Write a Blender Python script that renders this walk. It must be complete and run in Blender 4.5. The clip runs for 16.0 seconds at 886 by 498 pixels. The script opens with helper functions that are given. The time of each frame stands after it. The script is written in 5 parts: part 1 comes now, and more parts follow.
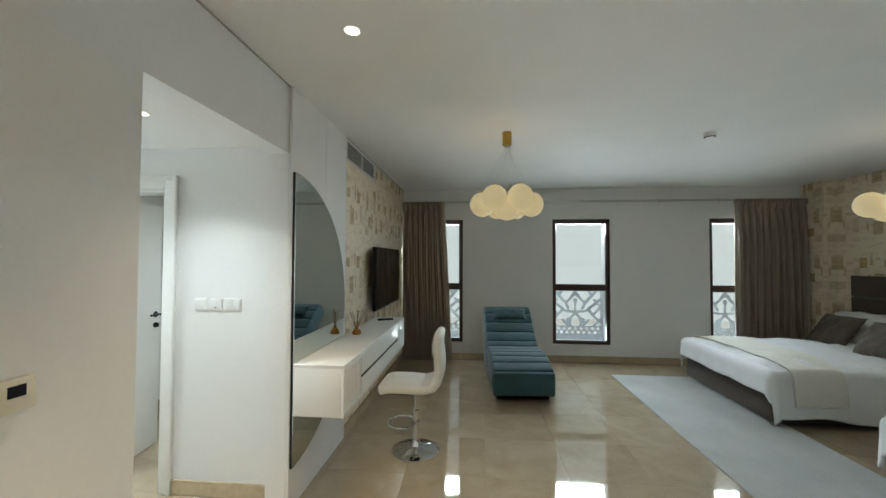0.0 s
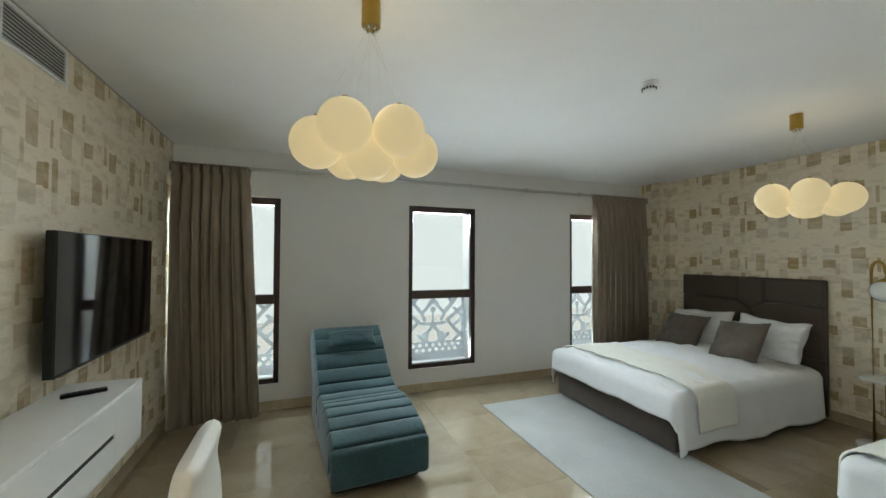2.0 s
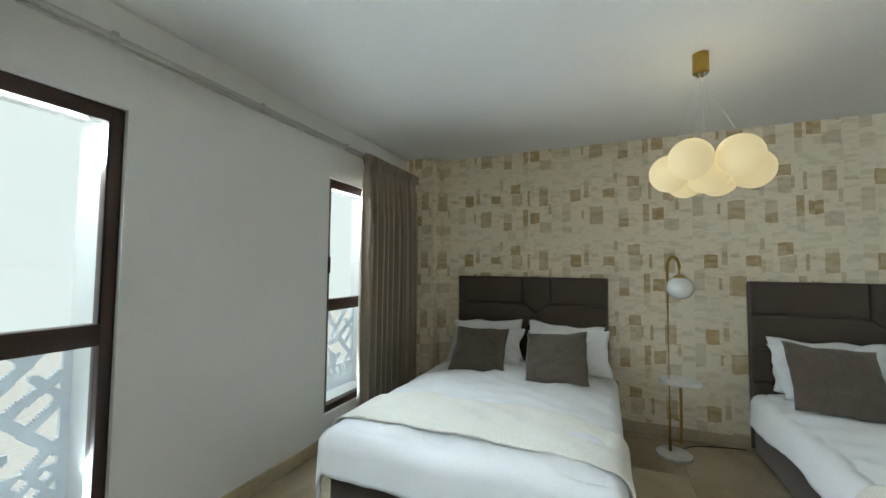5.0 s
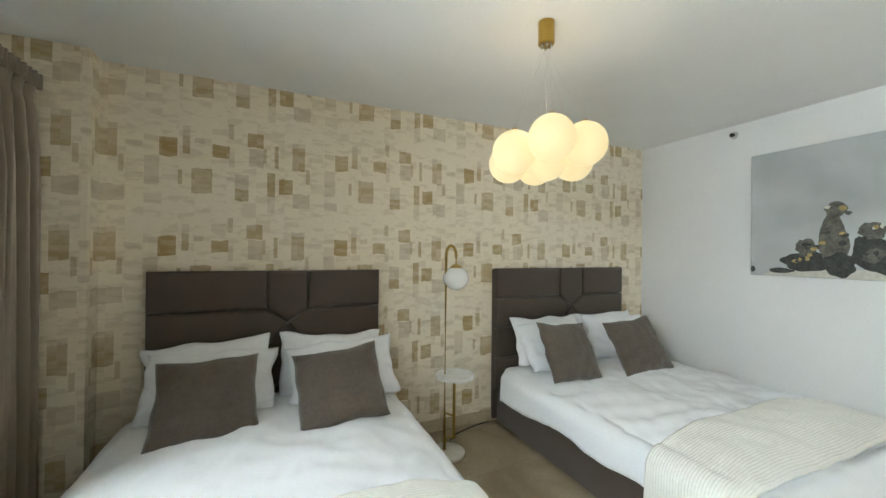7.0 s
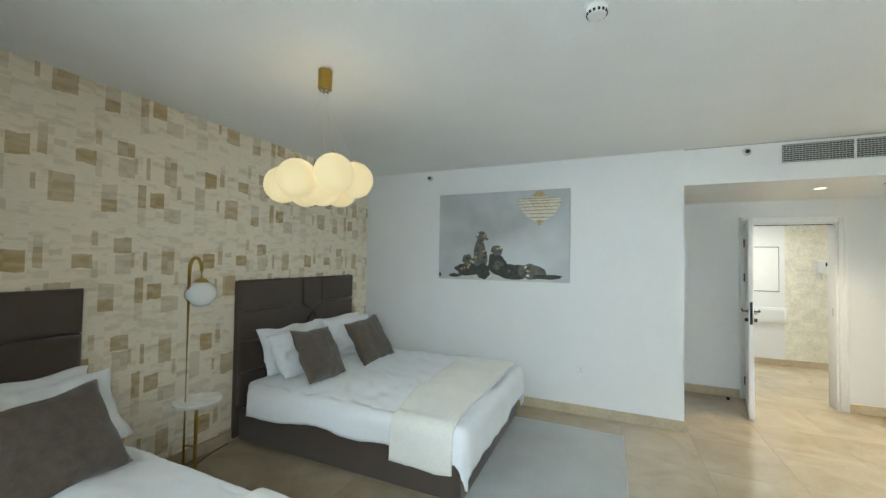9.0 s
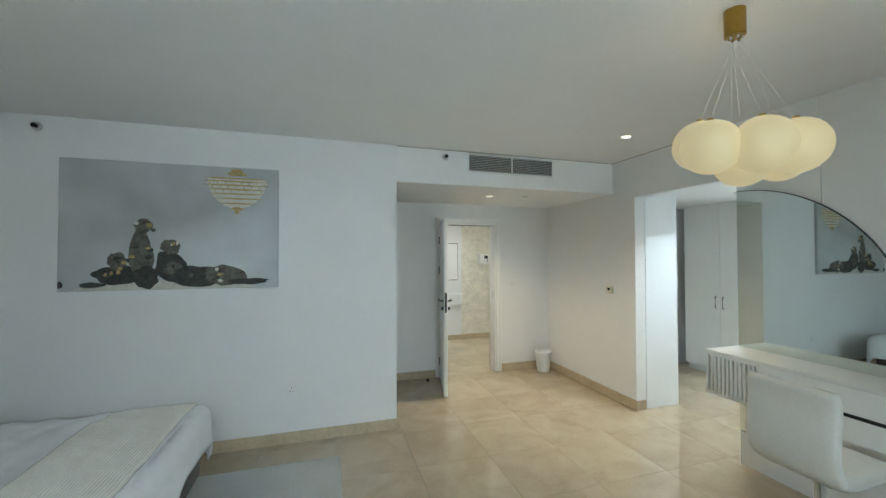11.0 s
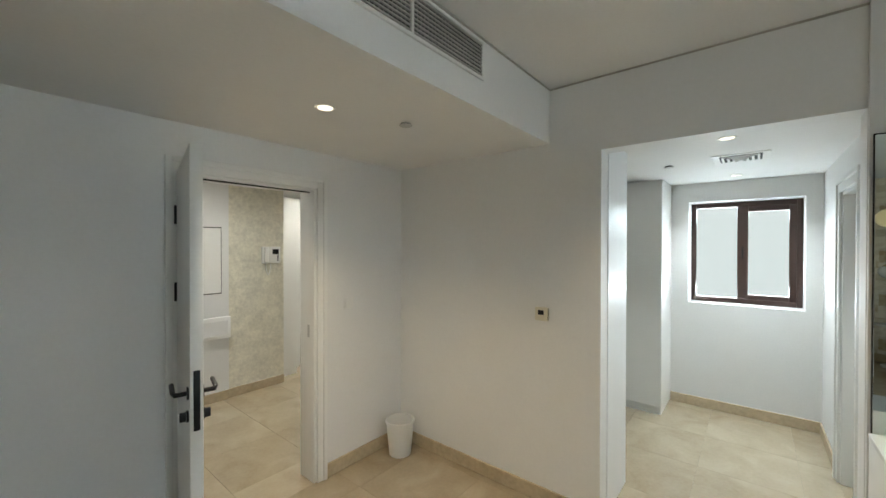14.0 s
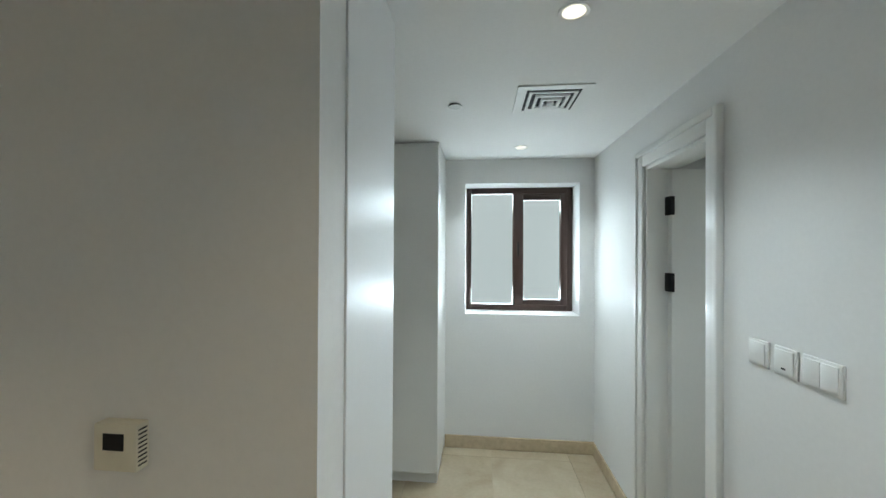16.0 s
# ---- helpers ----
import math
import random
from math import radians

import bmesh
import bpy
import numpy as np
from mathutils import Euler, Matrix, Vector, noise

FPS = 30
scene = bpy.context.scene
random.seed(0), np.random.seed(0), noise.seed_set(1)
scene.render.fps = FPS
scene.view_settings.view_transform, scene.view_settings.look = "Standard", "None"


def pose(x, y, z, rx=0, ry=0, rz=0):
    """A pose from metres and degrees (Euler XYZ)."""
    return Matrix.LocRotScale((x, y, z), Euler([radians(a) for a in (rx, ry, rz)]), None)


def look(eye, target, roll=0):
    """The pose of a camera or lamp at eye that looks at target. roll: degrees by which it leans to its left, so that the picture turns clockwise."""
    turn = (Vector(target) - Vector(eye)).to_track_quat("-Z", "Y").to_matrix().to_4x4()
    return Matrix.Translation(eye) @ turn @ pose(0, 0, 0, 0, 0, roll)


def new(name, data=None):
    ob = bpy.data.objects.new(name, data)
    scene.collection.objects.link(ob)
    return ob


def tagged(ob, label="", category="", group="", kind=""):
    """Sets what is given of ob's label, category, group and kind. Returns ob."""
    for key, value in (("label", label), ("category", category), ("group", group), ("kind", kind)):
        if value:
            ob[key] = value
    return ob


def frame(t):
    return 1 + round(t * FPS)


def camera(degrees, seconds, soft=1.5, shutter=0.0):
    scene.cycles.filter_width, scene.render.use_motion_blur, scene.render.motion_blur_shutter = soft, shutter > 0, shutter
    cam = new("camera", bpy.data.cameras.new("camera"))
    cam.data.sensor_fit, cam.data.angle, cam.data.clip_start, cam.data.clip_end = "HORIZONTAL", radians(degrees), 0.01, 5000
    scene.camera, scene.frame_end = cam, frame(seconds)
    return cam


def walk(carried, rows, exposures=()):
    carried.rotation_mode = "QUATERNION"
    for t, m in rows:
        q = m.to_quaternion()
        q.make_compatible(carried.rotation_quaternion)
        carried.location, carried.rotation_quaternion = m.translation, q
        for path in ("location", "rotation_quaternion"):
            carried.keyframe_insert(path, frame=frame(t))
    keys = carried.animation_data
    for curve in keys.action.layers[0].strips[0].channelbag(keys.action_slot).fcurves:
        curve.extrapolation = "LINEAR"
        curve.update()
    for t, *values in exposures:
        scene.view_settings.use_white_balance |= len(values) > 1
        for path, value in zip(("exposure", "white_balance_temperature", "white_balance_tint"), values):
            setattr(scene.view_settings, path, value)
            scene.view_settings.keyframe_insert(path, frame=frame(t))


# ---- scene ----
cam = camera(98.9, 16.0)
PATH = [
    (0, (0.351, 0.931, 1.594), (0.177, 2.923, 1.645), 0.2),
    (0.5, (0.33, 1.362, 1.595), (0.375, 3.361, 1.642), 0.2),
    (1, (0.337, 1.77, 1.585), (0.601, 3.752, 1.631), 0.1),
    (1.5, (0.36, 2.212, 1.597), (0.84, 4.153, 1.64), 0.2),
    (2, (0.353, 2.646, 1.602), (1.052, 4.52, 1.646), 0.3),
    (2.5, (0.411, 3.065, 1.597), (1.347, 4.832, 1.641), 0.3),
    (3, (0.458, 3.466, 1.583), (1.584, 5.119, 1.63), 0.4),
    (3.5, (0.581, 3.868, 1.556), (1.886, 5.383, 1.599), 0.4),
    (3.7, (0.671, 4.011, 1.536), (2.047, 5.461, 1.583), 0.4),
    (5.8, (1.836, 5.23, 1.473), (3.818, 5.49, 1.546), 0.3),
    (6, (1.95, 5.279, 1.491), (3.946, 5.404, 1.546), 0.2),
    (6.5, (2.195, 5.443, 1.489), (4.171, 5.141, 1.54), 0.2),
    (7, (2.324, 5.619, 1.54), (4.154, 4.812, 1.553), 0.6),
    (7.5, (2.342, 5.813, 1.552), (3.955, 4.631, 1.584), 0.7),
    (8, (2.306, 5.94, 1.62), (3.671, 4.478, 1.651), 0.8),
    (8.5, (2.332, 6.041, 1.638), (3.444, 4.379, 1.671), 1.0),
    (9, (2.327, 6.115, 1.605), (3.131, 4.285, 1.658), 0.9),
    (9.5, (2.317, 6.13, 1.595), (2.726, 4.173, 1.654), 0.9),
    (10, (2.304, 6.048, 1.578), (2.279, 4.049, 1.64), 0.6),
    (12.5, (2.324, 4.027, 1.743), (1.315, 2.301, 1.728), -0.2),
    (13, (2.102, 3.575, 1.702), (0.935, 1.951, 1.693), -0.1),
    (13.5, (1.848, 3.167, 1.695), (0.493, 1.695, 1.684), -0.0),
    (14, (1.505, 2.879, 1.685), (-0.042, 1.611, 1.67), 0.1),
    (14.5, (1.124, 2.662, 1.658), (-0.599, 1.647, 1.651), 0.2),
    (15, (0.718, 2.514, 1.651), (-1.141, 1.775, 1.644), 0.2),
    (15.5, (0.277, 2.489, 1.625), (-1.672, 2.037, 1.623), 0.4),
    (16, (-0.188, 2.462, 1.6), (-2.178, 2.267, 1.612), 0.3),
]
EXPOSURES = [
    (0, -0.22, 6350, 3), (1.5, 0.0, 6450, 3), (2.2, 0.12, 6400, 3), (3, 0.14, 6150, 2), (3.7, 0.16, 6050, 1), (6, 0.42, 6450, 3), (7, 0.80, 6500, 4), (7.5, 0.68, 6450, 4), (8.2, 0.55, 6250, 2), (9, 0.36, 6150, 1),
    (10, 0.08, 5950, 0), (12.5, -0.36, 5950, 2), (13.5, -0.42, 6150, 4), (14.5, -0.64, 6500, 5), (15.2, -0.90, 6400, 5), (16, -1.02, 6150, 2)]
walk(cam, [(t, look(eye, target, roll)) for t, eye, target, roll in PATH], EXPOSURES)

# ---- world, sun, large lights ----
world = bpy.data.worlds.new("sky")
scene.world = world
world.use_nodes = True
_wn = world.node_tree.nodes
_sky = _wn.new("ShaderNodeTexSky")
_sky.sky_type = "NISHITA"
_sky.sun_disc = False
_sky.sun_elevation = radians(48)
_sky.sun_rotation = radians(200)
_sky.dust_density = 4.0
world.node_tree.links.new(_sky.outputs[0], _wn["Background"].inputs[0])
_wn["Background"].inputs[1].default_value = 0.09

_sun = bpy.data.lights.new("sun", "SUN")
_sun.energy, _sun.angle, _sun.color = 2.5, radians(0.6), (1.0, 0.95, 0.88)
new("sun", _sun).matrix_world = look((0, 0, 20), (-4, 11, 3))


def area_lamp(name, eye, target, sx, sy, watts, color):
    d = bpy.data.lights.new(name, "AREA")
    d.shape, d.size, d.size_y, d.energy, d.color = "RECTANGLE", sx, sy, watts, color
    o = new(name, d)
    o.matrix_world = look(eye, target)
    return o


def spot_lamp(name, x, y, z, watts, color, cone=120):
    d = bpy.data.lights.new(name, "SPOT")
    d.energy, d.color, d.spot_size, d.spot_blend, d.shadow_soft_size = watts, color, radians(cone), 0.9, 0.04
    o = new(name, d)
    o.matrix_world = look((x, y, z), (x, y + 0.0001, 0))
    return o


WARM = (1.0, 0.79, 0.55)
SOFT_WHITE = (1.0, 0.95, 0.88)
COOL_WHITE = (0.90, 0.96, 1.0)
DAY = (0.82, 0.91, 0.98)
HAZE_NORTH, HAZE_WEST = 0.82, 1.2
WINDOW_X = ((-0.74, 0.14), (1.545, 2.42), (3.875, 4.75))
# daylight entering each window opening, down from its head and up from its sill
for a, b in WINDOW_X:
    area_lamp("window_daylight", ((a + b) / 2, 7.24, 2.13), ((a + b) / 2, 6.6, 1.90), b - a - 0.10, 0.22, 44, DAY).data.spread = radians(135)
    area_lamp("sill_daylight", ((a + b) / 2, 7.24, 0.36), ((a + b) / 2, 6.24, 1.26), b - a - 0.10, 0.26, 11, DAY).data.spread = radians(110)
    # added lamp hidden at the head, facing out, to brighten the screen's inner side
    area_lamp("lattice_fill", ((a + b) / 2, 7.115, 2.175), ((a + b) / 2, 7.40, 0.9), b - a - 0.14, 0.03, 6, DAY)
area_lamp("dressing_daylight", (-3.72, 2.795, 2.06), (-2.6, 2.795, 1.2), 0.8, 0.18, 16, DAY)
area_lamp("dressing_sill_daylight", (-3.72, 2.795, 1.17), (-2.6, 2.795, 1.8), 0.8, 0.14, 27, DAY)
# the recessed downlights: cool dressing pair also stands in for daylight, hall pair is added
for x, y, z, w, cone, tone in ((-0.25, 2.70, 2.69, 90, 94, WARM), (0.45, 1.28, 2.34, 115, 120, WARM), (-1.40, 2.75, 2.34, 100, 116, COOL_WHITE), (-2.95, 2.75, 2.34, 165, 124, COOL_WHITE), (0.3, -0.7, 2.59, 115, 160, SOFT_WHITE), (-1.6, -1.6, 2.59, 200, 160, SOFT_WHITE)):
    spot_lamp("downlight_beam", x, y, z, w, tone, cone)
for x, y in ((0.62, 4.26), (3.86, 4.385)):
    _d = bpy.data.lights.new("pendant_glow", "POINT")
    _d.energy, _d.color, _d.shadow_soft_size = 1.1, WARM, 0.08
    new("pendant_glow", _d).location = (x, y, 2.30)
# unseen lamp added so the bathroom door leaf is bright, in place of daylight there
spot_lamp("bathroom_fill", -1.45, 4.7, 2.34, 90, DAY, 160)

# ---- materials ----


def material(name, color, rough=0.6, metal=0.0, vary=0.06, fine=60.0, coarse=3.0, bump=0.0, bump_scale=120.0, coat=0.0, sheen=0.0):
    m = bpy.data.materials.new(name)
    m.use_nodes = True
    nt = m.node_tree
    p = nt.nodes["Principled BSDF"]
    p.inputs["Roughness"].default_value, p.inputs["Metallic"].default_value = rough, metal
    p.inputs["Coat Weight"].default_value = coat
    p.inputs["Coat Roughness"].default_value = 0.05
    p.inputs["Sheen Weight"].default_value = sheen
    tc = nt.nodes.new("ShaderNodeTexCoord")
    n1 = nt.nodes.new("ShaderNodeTexNoise")
    n1.inputs["Scale"].default_value, n1.inputs["Detail"].default_value = coarse, 4
    n2 = nt.nodes.new("ShaderNodeTexNoise")
    n2.inputs["Scale"].default_value, n2.inputs["Detail"].default_value = fine, 3
    add = nt.nodes.new("ShaderNodeMath")
    add.operation = "ADD"
    ramp = nt.nodes.new("ShaderNodeMapRange")
    ramp.inputs["From Min"].default_value, ramp.inputs["From Max"].default_value = 0.7, 1.3
    mix = nt.nodes.new("ShaderNodeMix")
    mix.data_type = "RGBA"
    mix.inputs["A"].default_value = (*[c * (1 - vary) for c in color], 1)
    mix.inputs["B"].default_value = (*[min(1, c * (1 + vary)) for c in color], 1)
    for n in (n1, n2):
        nt.links.new(tc.outputs["Object"], n.inputs["Vector"])
    nt.links.new(n1.outputs[0], add.inputs[0])
    nt.links.new(n2.outputs[0], add.inputs[1])
    nt.links.new(add.outputs[0], ramp.inputs["Value"])
    nt.links.new(ramp.outputs[0], mix.inputs["Factor"])
    nt.links.new(mix.outputs["Result"], p.inputs["Base Color"])
    if bump:
        n3 = nt.nodes.new("ShaderNodeTexNoise")
        n3.inputs["Scale"].default_value, n3.inputs["Detail"].default_value = bump_scale, 3
        nt.links.new(tc.outputs["Object"], n3.inputs["Vector"])
        bn = nt.nodes.new("ShaderNodeBump")
        bn.inputs["Strength"].default_value, bn.inputs["Distance"].default_value = bump, 0.004
        nt.links.new(n3.outputs[0], bn.inputs["Height"])
        nt.links.new(bn.outputs[0], p.inputs["Normal"])
    return m


def math_node(nt, op, a, b=None, c=None):
    n = nt.nodes.new("ShaderNodeMath")
    n.operation = op
    for i, v in enumerate((a, b, c)):
        if v is None:
            continue
        if isinstance(v, (int, float)):
            n.inputs[i].default_value = v
        else:
            nt.links.new(v, n.inputs[i])
    return n.outputs[0]


def emitter(name, color, strength):
    m = bpy.data.materials.new(name)
    m.use_nodes = True
    p = m.node_tree.nodes["Principled BSDF"]
    p.inputs["Base Color"].default_value = (*[c * 0.45 for c in color], 1)
    p.inputs["Emission Color"].default_value = (*color, 1)
    p.inputs["Emission Strength"].default_value = strength
    p.inputs["Roughness"].default_value = 0.5
    return m


# one repeat of the wallpaper, 1.112 m by 0.653 m: left, right, foot, head, strength of each brushed block
PAPER_W, PAPER_H = 1.112, 0.653
PAPER_TAN = (
    (0.078, 0.177, 0.358, 0.482, 1.0), (0.182, 0.205, 0.174, 0.272, 0.8), (0.207, 0.248, 0.383, 0.500, 0.75), (0.257, 0.378, 0.126, 0.291, 0.75),
    (0.378, 0.480, 0.378, 0.465, 0.9), (0.473, 0.505, 0.516, 0.614, 0.6), (0.514, 0.599, 0.092, 0.172, 0.85), (0.590, 0.692, 0.477, 0.575, 0.85),
    (0.692, 0.713, 0.369, 0.477, 0.6), (0.719, 0.770, 0.133, 0.301, 0.85), (0.766, 0.792, 0.344, 0.491, 0.8), (0.796, 0.888, 0.146, 0.261, 0.95),
    (0.884, 0.973, 0.327, 0.500, 0.75), (0.979, 1.007, 0.237, 0.344, 0.55))
PAPER_TAUPE = (
    (0.0, 0.079, 0.161, 0.354, 0.55), (0.0, 0.075, 0.446, 0.481, 0.5), (0.0, 0.095, 0.046, 0.110, 0.35), (0.207, 0.248, 0.500, 0.570, 0.45),
    (0.275, 0.332, 0.457, 0.494, 0.55), (0.376, 0.473, 0.533, 0.575, 0.4), (0.477, 0.510, 0.318, 0.428, 0.5), (0.514, 0.599, 0.172, 0.274, 0.6),
    (0.601, 0.695, 0.331, 0.467, 0.65), (0.719, 0.770, 0.010, 0.133, 0.4), (0.884, 0.973, 0.500, 0.535, 0.45), (0.890, 1.010, 0.052, 0.157, 0.65),
    (1.012, 1.100, 0.410, 0.445, 0.45), (1.012, 1.105, 0.205, 0.240, 0.4), (0.800, 0.880, 0.440, 0.475, 0.4), (0.375, 0.505, 0.235, 0.255, 0.3))


def wallpaper_material():
    """Cream paper with a repeat of brushed tan and taupe blocks and pale horizontal strokes."""
    m = bpy.data.materials.new("wallpaper")
    m.use_nodes = True
    nt = m.node_tree
    p = nt.nodes["Principled BSDF"]
    p.inputs["Roughness"].default_value = 0.62
    tc = nt.nodes.new("ShaderNodeTexCoord")
    sep = nt.nodes.new("ShaderNodeSeparateXYZ")
    nt.links.new(tc.outputs["Object"], sep.inputs[0])

    def wobble(scale, reach, stretch):
        n = nt.nodes.new("ShaderNodeTexNoise")
        n.inputs["Scale"].default_value, n.inputs["Detail"].default_value = scale, 3
        mp = nt.nodes.new("ShaderNodeMapping")
        mp.inputs["Scale"].default_value = stretch
        nt.links.new(tc.outputs["Object"], mp.inputs["Vector"])
        nt.links.new(mp.outputs[0], n.inputs["Vector"])
        return math_node(nt, "MULTIPLY", math_node(nt, "SUBTRACT", n.outputs[0], 0.5), reach), n.outputs[0]

    along = math_node(nt, "SUBTRACT", 11.725 + 20 * PAPER_W, math_node(nt, "ADD", sep.outputs["X"], sep.outputs["Y"]))
    u = math_node(nt, "MODULO", math_node(nt, "ADD", along, wobble(14.0, 0.008, (1, 1, 1))[0]), PAPER_W)
    v = math_node(nt, "MODULO", math_node(nt, "ADD", math_node(nt, "ADD", sep.outputs["Z"], 10 * PAPER_H - 1.79), wobble(11.0, 0.05, (1, 1, 0.6))[0]), PAPER_H)

    def blocks(rows):
        total = None
        for a, b, c, d, k in rows:
            iu = math_node(nt, "COMPARE", u, (a + b) / 2, (b - a) / 2)
            iv = math_node(nt, "COMPARE", v, (c + d) / 2, (d - c) / 2)
            one = math_node(nt, "MULTIPLY", math_node(nt, "MULTIPLY", iu, iv), k)
            total = one if total is None else math_node(nt, "MAXIMUM", total, one)
        return total

    def ranged(value, low, high, to_low, to_high):
        r = nt.nodes.new("ShaderNodeMapRange")
        for n, x in (("From Min", low), ("From Max", high), ("To Min", to_low), ("To Max", to_high)):
            r.inputs[n].default_value = x
        nt.links.new(value, r.inputs["Value"])
        return r.outputs[0]

    def mixed(fac, a, b):
        n = nt.nodes.new("ShaderNodeMix")
        n.data_type = "RGBA"
        for name, c in (("A", a), ("B", b)):
            if isinstance(c, tuple):
                n.inputs[name].default_value = (*c, 1)
            else:
                nt.links.new(c, n.inputs[name])
        nt.links.new(fac, n.inputs["Factor"])
        return n.outputs["Result"]

    column = math_node(nt, "FLOOR", math_node(nt, "DIVIDE", along, PAPER_W / 12))
    place = nt.nodes.new("ShaderNodeCombineXYZ")
    nt.links.new(math_node(nt, "MULTIPLY", along, 0.9), place.inputs[0])
    nt.links.new(math_node(nt, "MULTIPLY", column, 3.7), place.inputs[1])
    nt.links.new(math_node(nt, "MULTIPLY", sep.outputs["Z"], 3.6), place.inputs[2])
    stroke = nt.nodes.new("ShaderNodeTexNoise")
    stroke.inputs["Scale"].default_value, stroke.inputs["Detail"].default_value = 6.0, 4
    nt.links.new(place.outputs[0], stroke.inputs["Vector"])
    brush = stroke.outputs[0]
    fine = wobble(60.0, 1.0, (0.4, 0.4, 3.0))[1]
    broad = wobble(2.2, 1.0, (1, 1, 1.6))[1]
    dry = ranged(brush, 0.32, 0.60, 0.62, 1.0)
    strokes = ranged(brush, 0.51, 0.60, 0.0, 0.42)
    ground = mixed(ranged(fine, 0.3, 0.7, 0.0, 1.0), (0.85, 0.77, 0.62), (0.78, 0.69, 0.54))
    ground = mixed(strokes, ground, (0.58, 0.48, 0.34))
    taupe = mixed(ranged(broad, 0.35, 0.65, 0.0, 1.0), (0.47, 0.385, 0.255), (0.54, 0.44, 0.29))
    tan = mixed(ranged(broad, 0.35, 0.65, 0.0, 1.0), (0.37, 0.245, 0.080), (0.45, 0.325, 0.14))
    out = mixed(math_node(nt, "MULTIPLY", blocks(PAPER_TAUPE), dry), ground, taupe)
    out = mixed(math_node(nt, "MULTIPLY", blocks(PAPER_TAN), dry), out, tan)
    nt.links.new(out, p.inputs["Base Color"])
    bn = nt.nodes.new("ShaderNodeBump")
    bn.inputs["Strength"].default_value, bn.inputs["Distance"].default_value = 0.12, 0.002
    nt.links.new(fine, bn.inputs["Height"])
    nt.links.new(bn.outputs[0], p.inputs["Normal"])
    return m


def marble_material():
    """Polished cream limestone tile, each tile of its own tone."""
    m = bpy.data.materials.new("polished_cream_stone")
    m.use_nodes = True
    nt = m.node_tree
    p = nt.nodes["Principled BSDF"]
    p.inputs["Roughness"].default_value = 0.05
    p.inputs["IOR"].default_value = 1.95
    tc = nt.nodes.new("ShaderNodeTexCoord")
    info = nt.nodes.new("ShaderNodeObjectInfo")
    mp = nt.nodes.new("ShaderNodeVectorMath")
    mp.operation = "ADD"
    comb = nt.nodes.new("ShaderNodeCombineXYZ")
    shift = math_node(nt, "MULTIPLY", info.outputs["Random"], 40.0)
    nt.links.new(shift, comb.inputs[0])
    nt.links.new(shift, comb.inputs[2])
    nt.links.new(tc.outputs["Object"], mp.inputs[0])
    nt.links.new(comb.outputs[0], mp.inputs[1])
    n = nt.nodes.new("ShaderNodeTexNoise")
    n.inputs["Scale"].default_value, n.inputs["Detail"].default_value, n.inputs["Distortion"].default_value = 3.2, 7, 0.8
    nt.links.new(mp.outputs[0], n.inputs["Vector"])
    n2 = nt.nodes.new("ShaderNodeTexNoise")
    n2.inputs["Scale"].default_value, n2.inputs["Detail"].default_value = 45.0, 4
    nt.links.new(mp.outputs[0], n2.inputs["Vector"])
    f = math_node(nt, "ADD", math_node(nt, "MULTIPLY", n.outputs[0], 0.8), math_node(nt, "MULTIPLY", n2.outputs[0], 0.25))
    f = math_node(nt, "ADD", f, math_node(nt, "MULTIPLY", math_node(nt, "SUBTRACT", info.outputs["Random"], 0.5), 0.14))
    r = nt.nodes.new("ShaderNodeMapRange")
    r.inputs["From Min"].default_value, r.inputs["From Max"].default_value = 0.3, 0.75
    nt.links.new(f, r.inputs["Value"])
    mix = nt.nodes.new("ShaderNodeMix")
    mix.data_type = "RGBA"
    mix.inputs["A"].default_value = (0.34, 0.272, 0.178, 1)
    mix.inputs["B"].default_value = (0.47, 0.395, 0.28, 1)
    nt.links.new(r.outputs[0], mix.inputs["Factor"])
    nt.links.new(mix.outputs["Result"], p.inputs["Base Color"])
    return m


def knit_material():
    m = material("cream_knit", (0.80, 0.785, 0.725), 0.9, vary=0.05, sheen=0.3)
    nt = m.node_tree
    tc = nt.nodes["Texture Coordinate"]
    w = nt.nodes.new("ShaderNodeTexWave")
    w.inputs["Scale"].default_value, w.inputs["Distortion"].default_value = 22.0, 0.6
    nt.links.new(tc.outputs["Object"], w.inputs["Vector"])
    bn = nt.nodes.new("ShaderNodeBump")
    bn.inputs["Strength"].default_value, bn.inputs["Distance"].default_value = 0.5, 0.004
    nt.links.new(w.outputs[0], bn.inputs["Height"])
    nt.links.new(bn.outputs[0], nt.nodes["Principled BSDF"].inputs["Normal"])
    return m


def mirror_material():
    m = bpy.data.materials.new("mirror_silver")
    m.use_nodes = True
    p = m.node_tree.nodes["Principled BSDF"]
    p.inputs["Base Color"].default_value = (0.70, 0.76, 0.74, 1)
    p.inputs["Metallic"].default_value, p.inputs["Roughness"].default_value = 1.0, 0.015
    return m


